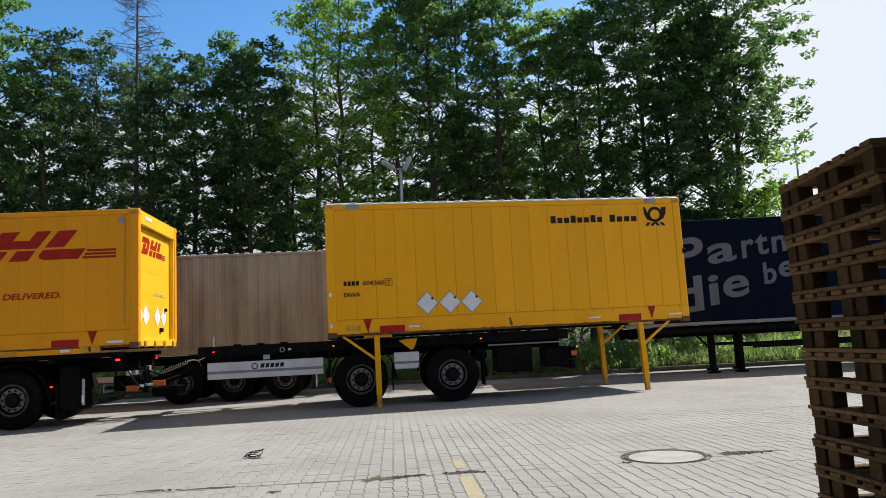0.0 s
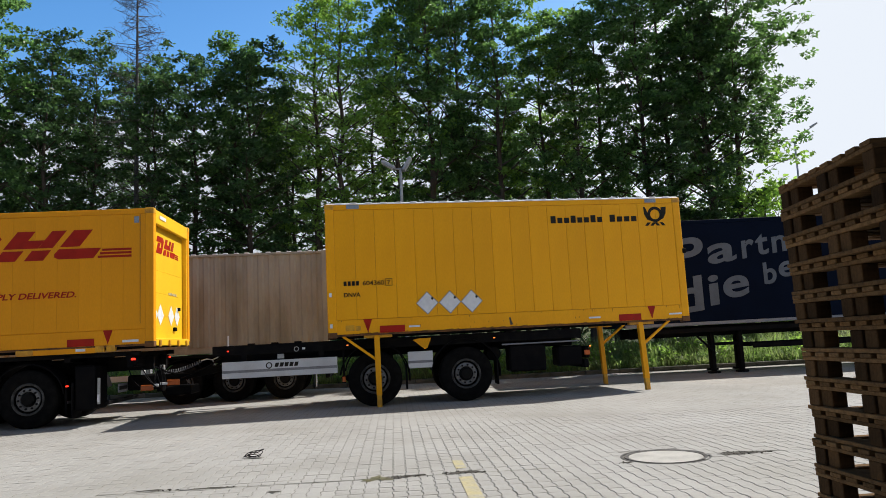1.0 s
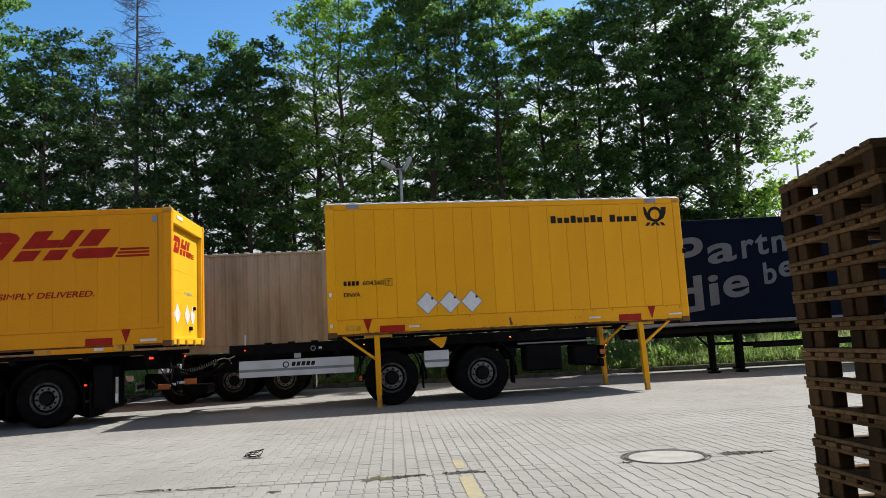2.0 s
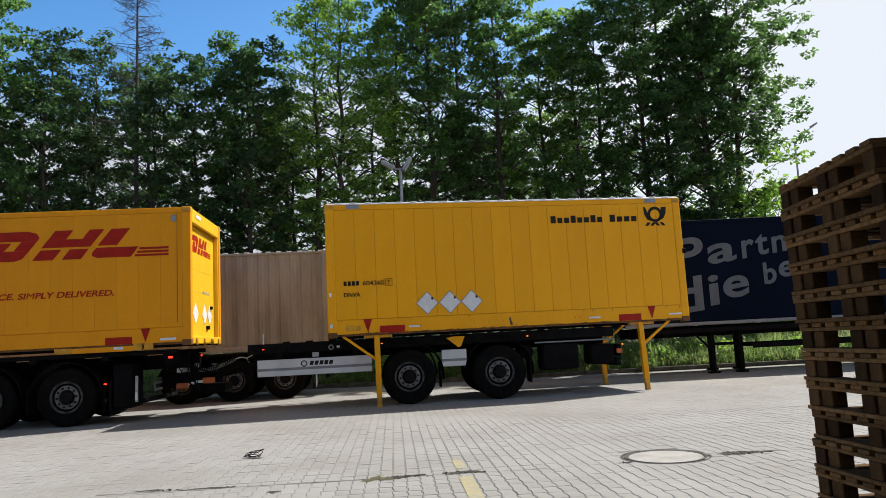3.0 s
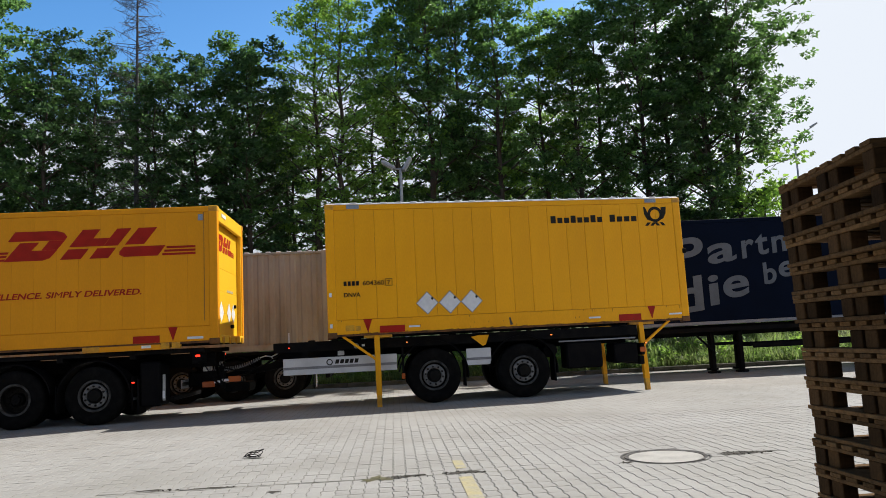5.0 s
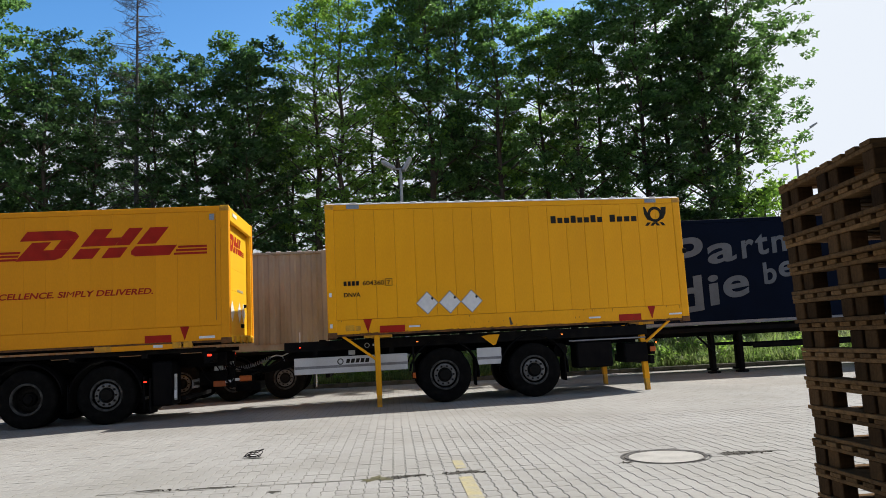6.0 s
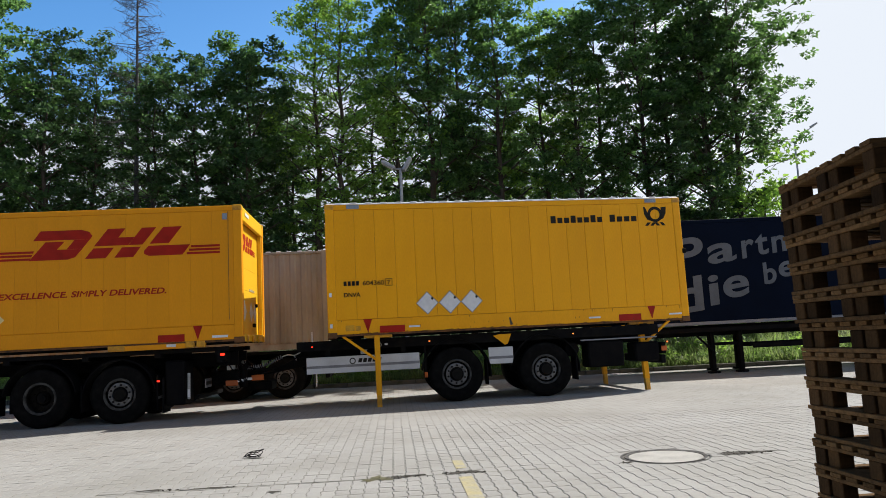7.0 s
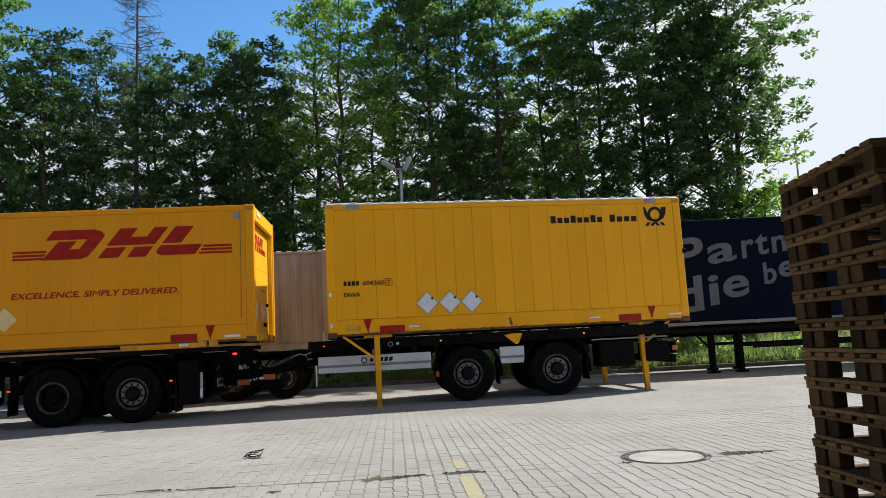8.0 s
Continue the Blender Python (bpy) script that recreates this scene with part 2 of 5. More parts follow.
def lathe(bm, prof, seg=40, closed=False):
    """Turn the profile (radius, y) round the y axis."""
    rings = []
    for r, y in prof:
        rings.append([bm.verts.new((r * math.cos(2 * math.pi * k / seg), y, r * math.sin(2 * math.pi * k / seg))) for k in range(seg)])
    pairs = list(zip(rings, rings[1:])) + ([(rings[-1], rings[0])] if closed else [])
    for a, b in pairs:
        for k in range(seg):
            bm.faces.new((a[k], a[(k + 1) % seg], b[(k + 1) % seg], b[k]))
    if not closed:
        for ring, (r, y) in ((rings[0], prof[0]), (rings[-1], prof[-1])):
            if r < 0.03:
                bm.faces.new(ring)
    bmesh.ops.recalc_face_normals(bm, faces=bm.faces)
    return bm


def mesh_of(name, bm, material, smooth=False):
    me = bpy.data.meshes.new(name)
    bm.to_mesh(me)
    bm.free()
    me.materials.append(material)
    if smooth:
        me.shade_smooth()
        me.set_sharp_from_angle(angle=radians(35))
    return me


def part(name, bm, material, parent, label="", m=None, smooth=False):
    ob = new(name, bm if isinstance(bm, bpy.types.Mesh) else mesh_of(name, bm, material, smooth))
    ob.parent = parent
    if m is not None:
        ob.matrix_basis = m
    return tagged(ob, label)


def thing(name, label, category, m=None, group="", kind="", bm=None, material=None, smooth=False):
    ob = new(name, mesh_of(name, bm, material, smooth) if bm is not None else None)
    if m is not None:
        ob.matrix_basis = m
    return tagged(ob, label, category, group, kind)


def raw_mesh(name, verts, faces, material):
    me = bpy.data.meshes.new(name)
    me.from_pydata(verts, [], faces)
    me.materials.append(material)
    return me


def characters(text, size, bold):
    """The words as a bmesh in the built-in font, and the vertices of each character with its extent along x."""
    cu = bpy.data.curves.new("letter", "FONT")
    cu.body, cu.size, cu.offset, cu.extrude = text, size, bold, 0.001
    tmp = bpy.data.objects.new("letter", cu)
    me = bpy.data.meshes.new_from_object(tmp)
    bpy.data.objects.remove(tmp)
    bm = bmesh.new()
    bm.from_mesh(me)
    bm.verts.index_update()
    left, islands = set(bm.verts), []
    while left:
        todo, isle = [left.pop()], []
        while todo:
            v = todo.pop()
            isle.append(v)
            for e in v.link_edges:
                o = e.other_vert(v)
                if o in left:
                    left.remove(o)
                    todo.append(o)
        islands.append([min(v.co.x for v in isle), max(v.co.x for v in isle), set(isle)])
    islands.sort(key=lambda g: g[0])
    groups = []
    for a, b, g in islands:
        if groups and a < groups[-1][1] - 0.01 * size:
            groups[-1][1] = max(b, groups[-1][1])
            groups[-1][2] |= g
        else:
            groups.append([a, b, g])
    return bm, groups


def lettering(text, size, shear, material, parent, u, y, w, width=None, angle=0.0, bold=0.0):
    """Words in the built-in font on the xz plane at (u, w), facing -y; every character a part."""
    bm, groups = characters(text, size, bold)
    plain, thin = characters(text, size, 0.0)
    signs = text.replace(" ", "")
    x0, x1 = groups[0][0], max(g[1] for g in groups)
    k = width / (x1 - x0) if width else 1.0
    sh = Matrix.Identity(4)
    sh[0][1] = shear
    turn = pose(u, y, w, 90, 0, 0) @ pose(0, 0, 0, 0, 0, angle) @ sh @ Matrix.Diagonal((k, 1, 1, 1)) @ Matrix.Translation((-x0, 0, 0))
    for group in groups:
        # the narrow inner corners of an M stay as the font draws them
        i = min(range(len(thin)), key=lambda j: abs(sum(thin[j][:2]) - sum(group[:2])))
        keep_thin = len(thin) == len(signs) and signs[i] == "M"
        one = (plain if keep_thin else bm).copy()
        keep = {v.index for v in (thin[i] if keep_thin else group)[2]}
        one.verts.ensure_lookup_table()
        bmesh.ops.delete(one, geom=[v for v in one.verts if v.index not in keep], context="VERTS")
        bmesh.ops.transform(one, matrix=turn, verts=one.verts)
        part("letter", one, material, parent)
    bm.free()
    plain.free()


def glyph(ch, x0, x1, z0, z1, y, rise, material, parent):
    """One character of the built-in font stretched to a width and height, its base rising along x."""
    cu = bpy.data.curves.new("letter", "FONT")
    cu.body, cu.size, cu.extrude, cu.offset = ch, 1.0, 0.001, 0.022
    tmp = bpy.data.objects.new("letter", cu)
    me = bpy.data.meshes.new_from_object(tmp)
    bpy.data.objects.remove(tmp)
    bm = bmesh.new()
    bm.from_mesh(me)
    a0, a1 = min(v.co.x for v in bm.verts), max(v.co.x for v in bm.verts)
    b0, b1 = min(v.co.y for v in bm.verts), max(v.co.y for v in bm.verts)
    h = (z1 - z0) - rise * (x1 - x0) * 0.5
    for v in bm.verts:
        s, t, d = (v.co.x - a0) / (a1 - a0), (v.co.y - b0) / (b1 - b0), v.co.z
        v.co = (x0 + (x1 - x0) * s, y - d, z0 + h * t + rise * (x1 - x0) * (s - 0.25))
    bmesh.ops.recalc_face_normals(bm, faces=bm.faces)
    return part("letter", bm, material, parent)

# ---------------------------------------------------------------- ground and meadow


def stone_outline(w, l, gap, amp, end=0.002):
    """Outline of an interlocking paver: each long side is one wave."""
    wave = ((0.0, -amp), (0.14, amp), (0.5, amp), (0.64, -amp), (1.0, -amp))
    left = [(-w / 2 + gap / 2 + d, -l / 2 + end / 2 + (l - end) * t) for t, d in wave]
    right = [(x + w - gap, y) for x, y in left]
    return left[::-1] + right


PAVE_TURN = pose(0, 0, 0, 0, 0, 4.2)
PW, PL = 0.12, 0.21


def paving():
    """Joint bed, the joined pavers, and the nearest ones as pieces."""
    bm = bmesh.new()
    vs = [bm.verts.new(p) for p in ((-900, -900, -0.006), (900, -900, -0.006), (900, 900, -0.006), (-900, 900, -0.006))]
    bm.faces.new(vs)
    ground = thing("ground", "sandy joint bed beneath the pale concrete block paving", "ground", kind="structure", bm=bm, material=JOINT)
    out = stone_outline(PW, PL, 0.0060, 0.0070)
    k = len(out)
    verts, faces, near = [], [], []
    rng = random.Random(5)
    cols = int(26 / PW)
    for i in range(-cols, cols):
        for j in range(int(3.6 / PL), int(22.4 / PL)):
            x, y = i * PW, j * PL
            p = PAVE_TURN @ Vector((x, y, 0))
            if p.y > 21.66 or p.y < 4.9 or abs(p.x) > 3.2 + 0.78 * p.y:
                continue
            if (p.x - 2.03) ** 2 + (p.y - 7.2) ** 2 < 0.44 ** 2:
                continue
            z = rng.uniform(-0.0012, 0.0012)
            if 5.6 < p.y < 6.45 and -1.0 < p.x < 1.25 and len(near) < 300:
                near.append((x, y, z))
                continue
            tx, ty = rng.uniform(-0.008, 0.008), rng.uniform(-0.006, 0.006)
            o = len(verts)
            ring = [PAVE_TURN @ Vector((x + a, y + b, z + a * tx + b * ty)) for a, b in out]
            if p.y < 11:
                inner = [PAVE_TURN @ Vector((x + a * 0.96, y + b * 0.994, z + 0.003 + a * tx + b * ty)) for a, b in out]
                verts += [tuple(v) for v in ring] + [tuple(v) for v in inner]
                faces.append(tuple(range(o + k, o + 2 * k))[::-1])
                faces += [(o + a, o + k + a, o + k + (a + 1) % k, o + (a + 1) % k) for a in range(k)]
            else:
                verts += [(v.x, v.y, v.z + 0.003) for v in ring]
                faces.append(tuple(range(o, o + k))[::-1])
    me = raw_mesh("paving", verts, faces, STONE)
    bmf = bmesh.new()
    bmf.from_mesh(me)
    bmesh.ops.recalc_face_normals(bmf, faces=bmf.faces)
    up = sum(f.normal.z for f in bmf.faces)
    if up < 0:
        bmesh.ops.reverse_faces(bmf, faces=bmf.faces)
    bmf.to_mesh(me)
    bmf.free()
    pav = new("pavement", me)
    tagged(pav, "pale grey interlocking concrete pavers with dark joints", "paving", kind="stuff")
    bm = bmesh.new()
    a = [bm.verts.new((x, y, 0)) for x, y in out]
    b = [bm.verts.new((x * 0.96, y * 0.994, 0.003)) for x, y in out]
    bm.faces.new(b)
    for q in range(k):
        bm.faces.new((a[q], b[q], b[(q + 1) % k], a[(q + 1) % k]))
    bmesh.ops.recalc_face_normals(bm, faces=bm.faces)
    if sum(f.normal.z for f in bm.faces) < 0:
        bmesh.ops.reverse_faces(bm, faces=bm.faces)
    stone = mesh_of("paver", bm, STONE)
    for x, y, z in near:
        part("paver", stone, STONE, ground, m=PAVE_TURN @ pose(x, y, z, rng.uniform(-0.6, 0.6), rng.uniform(-0.6, 0.6), 0))


def outer_ground():
    """Plain paving beyond the part laid stone by stone, and the meadow behind the kerb."""
    bm = bmesh.new()
    for x0, x1, y0, y1 in ((-120, 120, -60, 4.85), (-120, -24, 4.85, 21.7), (24, 120, 4.85, 21.7)):
        bm.faces.new([bm.verts.new(p) for p in ((x0, y0, -0.002), (x1, y0, -0.002), (x1, y1, -0.002), (x0, y1, -0.002))])
    thing("yard", "pale grey concrete yard paving in sunlight", "paving", kind="structure", bm=bm, material=STONE)
    bm = bmesh.new()
    nx, ny = 120, 26
    grid = [[bm.verts.new((-70 + 140 * i / nx, 22.0 + 48 * (j / ny) ** 1.5,
                           0.09 + 0.35 * min(1, j / 6) + 3.4 * max(0.0, min(1.0, (j - 11) / 6)) + 0.15 * noise.noise((i * 0.7, j * 0.6, 0)))) for i in range(nx + 1)] for j in range(ny + 1)]
    for j in range(ny):
        for i in range(nx):
            bm.faces.new((grid[j][i], grid[j][i + 1], grid[j + 1][i + 1], grid[j + 1][i]))
    thing("meadow", "rough overgrown verge with dark soil beneath the trees", "ground", kind="structure", bm=bm, material=SOIL, smooth=True)


def added_walls():
    """Plain unseen walls, added to block and bounce light round the yard."""
    # added behind the viewpoint: hides low sky, throws sunlight back at the vehicles
    thing("wall_added_back", "plain grey rendered wall added out of view behind the yard", "wall", kind="structure",
          bm=one_box(-45, 4.2, -5.4, -5.0, -0.3, 12.0), material=RENDER)
    # added beside the view to keep the sun off the pallets
    thing("wall_added_side", "plain dark concrete wall added out of view to shade the pallets", "wall", kind="structure",
          bm=one_box(4.2, 4.6, -5.4, 4.6, -0.3, 5.6), material=DARKWALL)
    # added close behind the viewpoint to darken the pallets' near faces
    thing("wall_added_low", "plain dark concrete wall added out of view to dim the pallets", "wall", kind="structure",
          bm=one_box(-7.0, 4.2, -1.7, -1.3, -0.3, 4.4), material=DARKWALL)


def kerb():
    k = thing("kerb", "weathered concrete kerb along the verge", "kerb", kind="structure",
              bm=one_box(-60, 60, 21.88, 22.0, -0.3, 0.07), material=KERB)
    stone = mesh_of("kerb_stone", one_box(0, 0.99, 0, 0.16, 0, 0.13, 0.012), KERB)
    for i in range(-18, 18):
        part("kerb_stone", stone, KERB, k, m=pose(i * 1.0, 21.70, -0.005, 0, 0, random.uniform(-0.3, 0.3)))


def grass():
    """Tall verge grass and weeds, thousands of bent blades and small leaves."""
    rng = np.random.default_rng(4)
    n = 36000
    x = rng.uniform(-17, 17, n)
    y = 22.02 + 4.6 * rng.random(n) ** 1.6
    clump = np.array([noise.noise((a * 0.9, b * 0.9, 3.0)) for a, b in zip(x, y)])
    h = (0.20 + 0.48 * rng.random(n)) * (0.85 + 0.7 * clump) * np.clip(0.55 + (y - 22) * 0.55, 0.4, 1.25)
    ang = rng.uniform(0, 2 * np.pi, n)
    lean = rng.uniform(0.15, 0.95, n) * h
    wd = rng.uniform(0.005, 0.016, n)
    base = 0.08 + 0.30 * np.clip((y - 22) / 2.5, 0, 1)
    dx, dy = np.cos(ang), np.sin(ang)
    v = np.empty((n, 5, 3))
    for k, (t, s) in enumerate(((0, -1), (0, 1), (0.55, 1.1), (0.55, -1.1))):
        v[:, k, 0] = x + dx * lean * t ** 2 - dy * wd * s
        v[:, k, 1] = y + dy * lean * t ** 2 + dx * wd * s
        v[:, k, 2] = base + h * t
    v[:, 4, 0], v[:, 4, 1], v[:, 4, 2] = x + dx * lean, y + dy * lean, base + h
    f = []
    for i in range(n):
        o = i * 5
        f += [(o, o + 1, o + 2, o + 3), (o + 3, o + 2, o + 4)]
    ob = new("grass", raw_mesh("grass", v.reshape(-1, 3).tolist(), f, GRASS))
    tagged(ob, "tall green verge grass and weeds in sunlight", "grass", kind="stuff")
    leaves = leaf_cloud(np.random.default_rng(8), np.column_stack((rng.uniform(-16, 15, 900), 22.1 + 3.6 * rng.random(900) ** 1.3,
                        0.15 + 0.65 * rng.random(900))), 0.22, 16, 0.055)
    tagged(new("verge_weeds", raw_mesh("verge_weeds", *leaves, LEAF_LIGHT)), "leafy pale green weeds and brambles on the verge", "weeds", kind="stuff")


# ---------------------------------------------------------------- trees


def leaf_cloud(rng, centres, spread, per, size, flat=0.75):
    """Small folded leaves scattered round the centres: vertices and faces."""
    c = np.repeat(np.asarray(centres), per, axis=0)
    n = len(c)
    d = rng.normal(size=(n, 3))
    d /= np.linalg.norm(d, axis=1)[:, None]
    p = c + d * (spread * rng.random((n, 1)) ** 0.5) * np.array([1, 1, flat])
    up = rng.normal(size=(n, 3)) * 0.62 + np.array([0.25, -0.05, 0.9])
    a = np.cross(up, rng.normal(size=(n, 3)))
    a /= np.linalg.norm(a, axis=1)[:, None]
    b = np.cross(up, a)
    b /= np.linalg.norm(b, axis=1)[:, None]
    s = size * rng.uniform(0.6, 1.35, (n, 1))
    nrm = np.cross(b, a) * np.sign(np.cross(b, a)[:, 2:3] + 1e-6)
    v = np.stack((p - a * s, p + b * s * 0.62 + nrm * s * 0.2, p + a * s, p - b * s * 0.62 + nrm * s * 0.2), axis=1).reshape(-1, 3)
    f = [(4 * i, 4 * i + 1, 4 * i + 2, 4 * i + 3) for i in range(n)]
    return v.tolist(), f


def tree_meshes(seed, height, radius, low, leaf, leaf_mat, clumps, per, lean=0.0, open_crown=0.0):
    """Trunk with limbs and a crown of leaf sprays; returns the two meshes."""
    rng = np.random.default_rng(seed)
    bm = bmesh.new()
    path = [Vector((0, 0, -0.3))]
    wob = rng.normal(size=(9, 2)) * 0.10
    for k in range(1, 9):
        path.append(Vector((wob[k, 0] + lean * k / 8, wob[k, 1], height * 0.97 * k / 8)))
    r0 = 0.010 * height + 0.02
    rad = [r0 * (1 - 0.92 * k / 8) for k in range(9)]
    for k in range(8):
        bar(bm, path[k], path[k + 1] + (path[k + 1] - path[k]) * 0.02, rad[k], 7, rad[k + 1])
    centres = []
    limbs = int(height * 3.4)
    for i in range(limbs):
        t = low + (1 - low) * (i + rng.random()) / limbs
        k = min(7, int(t * 8))
        p = path[k].lerp(path[k + 1], t * 8 - k)
        prof = (0.40 + 0.60 * math.sin(math.pi * min(1, (t - low) / (1 - low) * 0.80 + 0.16)))
        ln = radius * prof * rng.uniform(0.6, 1.05)
        az = i * 2.4 + rng.uniform(-0.5, 0.5)
        up = rng.uniform(0.15, 0.6) + 0.45 * t
        q = p + Vector((math.cos(az), math.sin(az), up)) * ln * 0.55
        e = q + Vector((math.cos(az + rng.uniform(-0.5, 0.5)), math.sin(az), up * rng.uniform(0.1, 0.9))) * ln * 0.5
        lr = max(0.012, rad[k] * 0.38)
        bar(bm, p, q, lr, 5, lr * 0.6)
        bar(bm, q, e, lr * 0.6, 5, 0.006)
        for _ in range(3):
            s = q.lerp(e, rng.random())
            tip = s + Vector(np.clip(rng.normal(size=3), -1.5, 1.5)) * min(ln * 0.25, 0.4)
            bar(bm, s, tip, 0.010, 4, 0.004)
            centres.append(tip)
        for _ in range(clumps):
            u = rng.random()
            c = (p.lerp(q, 0.35 + 0.65 * u) if rng.random() < 0.4 else q.lerp(e, u * 1.1))
            centres.append(c + Vector(np.clip(rng.normal(size=3), -1.3, 1.3)) * (0.16 + 0.14 * ln))
    cs = np.array([tuple(c) for c in centres])
    if open_crown:
        cs = cs[rng.random(len(cs)) > open_crown]
    crown = raw_mesh("crown", *leaf_cloud(rng, cs, 0.36, per, leaf, 0.5), leaf_mat)
    return mesh_of("trunk", bm, BARK, True), crown


def woods():
    kinds = [tree_meshes(1, 15.5, 2.3, 0.22, 0.085, LEAF, 3, 46, 0.0, 0.12),
             tree_meshes(2, 14.0, 2.6, 0.26, 0.09, LEAF_DARK, 3, 46, 0.0, 0.10),
             tree_meshes(3, 16.5, 2.5, 0.30, 0.085, LEAF_DARK, 3, 44, 0.4),
             tree_meshes(4, 13.0, 2.1, 0.16, 0.08, LEAF_DARK, 3, 40, -0.3, 0.12),
             tree_meshes(5, 16.0, 2.0, 0.30, 0.075, LEAF_LIGHT, 3, 34, 0.2, 0.2),
             tree_meshes(6, 14.8, 2.4, 0.25, 0.085, LEAF_LIGHT, 3, 46),
             tree_meshes(7, 15.0, 3.1, 0.50, 0.085, LEAF, 6, 38, 0.5, 0.12)]
    labels = ["tall broadleaf tree with dense green foliage", "dark green broadleaf tree with a full crown",
              "tall dark maple with a bare lower trunk", "slender young tree leafy to the ground", "light yellow-green tree with an airy crown", "broadleaf tree with fresh green foliage", "wide-spreading broadleaf tree with overhanging boughs"]
    # kind, x, y, height factor, turn
    plan = [(1, -18.6, 27.5, 1.03, 20), (1, -16.6, 29.5, 0.92, 90), (3, -15.2, 27.0, 1.03, 200), (3, -13.6, 28.0, 1.06, 310), (0, -12.4, 30.5, 0.86, 45),
            (3, -11.0, 27.6, 0.86, 130), (1, -9.6, 28.0, 0.90, 15), (0, -8.2, 28.6, 0.88, 250), (1, -7.3, 27.4, 0.90, 170), (3, -6.0, 30.0, 0.86, 75),
            (4, -4.9, 28.2, 0.98, 10), (4, -3.6, 27.4, 0.97, 140), (3, -3.0, 30.0, 1.0, 220), (5, -1.6, 28.2, 1.00, 280), (0, -0.2, 27.5, 1.06, 60),
            (2, 1.2, 28.6, 1.0, 190), (0, 2.4, 27.4, 0.94, 120), (5, 4.2, 28.2, 0.92, 330), (0, 5.4, 27.3, 0.86, 30), (0, 6.6, 28.6, 0.93, 100),
            (0, 7.9, 27.4, 0.98, 240), (0, 9.2, 28.6, 1.08, 290), (0, 10.6, 27.9, 1.08, 140), (1, 10.2, 27.0, 0.90, 210),
            (2, -15.6, 31.5, 0.74, 15), (1, -9.0, 32.0, 0.76, 95), (2, -6.6, 32, 0.70, 180),
            (0, -17.4, 27.0, 1.08, 120), (1, 0.2, 32.0, 0.66, 30), (1, 1.9, 31.5, 0.74, 200), (2, 3.5, 32.0, 0.62, 80), (1, 5.6, 32.0, 0.66, 310),
            (2, -18.4, 32.0, 0.56, 140), (1, -13.4, 32.0, 0.62, 260), (6, 11.2, 27.2, 0.98, 10)]
    for k, x, y, f, a in plan:
        t = thing("tree", labels[k] + " behind the verge", "tree", pose(x, y, 0.3, 0, 0, a), group="trees behind the yard")
        t.scale = (0.5 + 0.5 * f, 0.5 + 0.5 * f, f)
        part("trunk", kinds[k][0], BARK, t)
        part("crown", kinds[k][1], LEAF, t)
    low = [tree_meshes(41, 4.6, 1.8, 0.05, 0.075, LEAF_LIGHT, 5, 26), tree_meshes(42, 4.2, 2.0, 0.03, 0.085, LEAF_DARK, 5, 30)]
    shrubs = [(0, 11.7, 27.0, 1.5, 0), (0, 13.2, 28.0, 1.25, 100), (0, 10.2, 28.4, 1.1, 40), (0, 14.3, 28.0, 1.0, 200)]
    shrubs += [(1, -20 + 1.7 * i + 0.5 * math.sin(i * 2.3), 29.2 + 1.4 * math.sin(i * 1.7), 0.66 + 0.2 * math.sin(i * 3.1), 67 * i) for i in range(22)]
    for k, x, y, s, a in shrubs:
        t = thing("bush", "dark leafy undergrowth beneath the trees" if k else "bright green leafy bush at the edge of the trees", "bush", pose(x, y, 0.3, 0, 0, a), group="bushes")
        t.scale = (s, s, s)
        part("trunk", low[k][0], BARK, t)
        part("crown", low[k][1], LEAF, t)
    # the bare conifer
    bm = bmesh.new()
    rng = random.Random(3)
    bar(bm, (0, 0, 0), (0.1, 0, 17.2), 0.15, 8, 0.02)
    for i in range(230):
        z = 4.5 + 12.5 * i / 230
        az, ln = rng.uniform(0, 6.28), (17.6 - z) * 0.11 + rng.uniform(0.25, 0.75)
        q = Vector((0.1 * z / 17 + math.cos(az) * ln, math.sin(az) * ln, z + rng.uniform(-0.2, 0.45) * ln))
        bar(bm, (0.1 * z / 17, 0, z), q, 0.017, 4, 0.006)
        for _ in range(9):
            s = Vector((0.1 * z / 17, 0, z)).lerp(q, rng.uniform(0.25, 1))
            bar(bm, s, s + Vector((rng.uniform(-0.38, 0.38), rng.uniform(-0.38, 0.38), rng.uniform(-0.34, 0.22))), 0.008, 3, 0.003)
    thing("dead_tree", "bare grey dead conifer with thin twigs", "tree", pose(-11.9, 27.9, 0.3), bm=bm, material=DEADBARK)


# ---------------------------------------------------------------- swap bodies
SL, SW, SH = 7.45, 2.5, 2.65


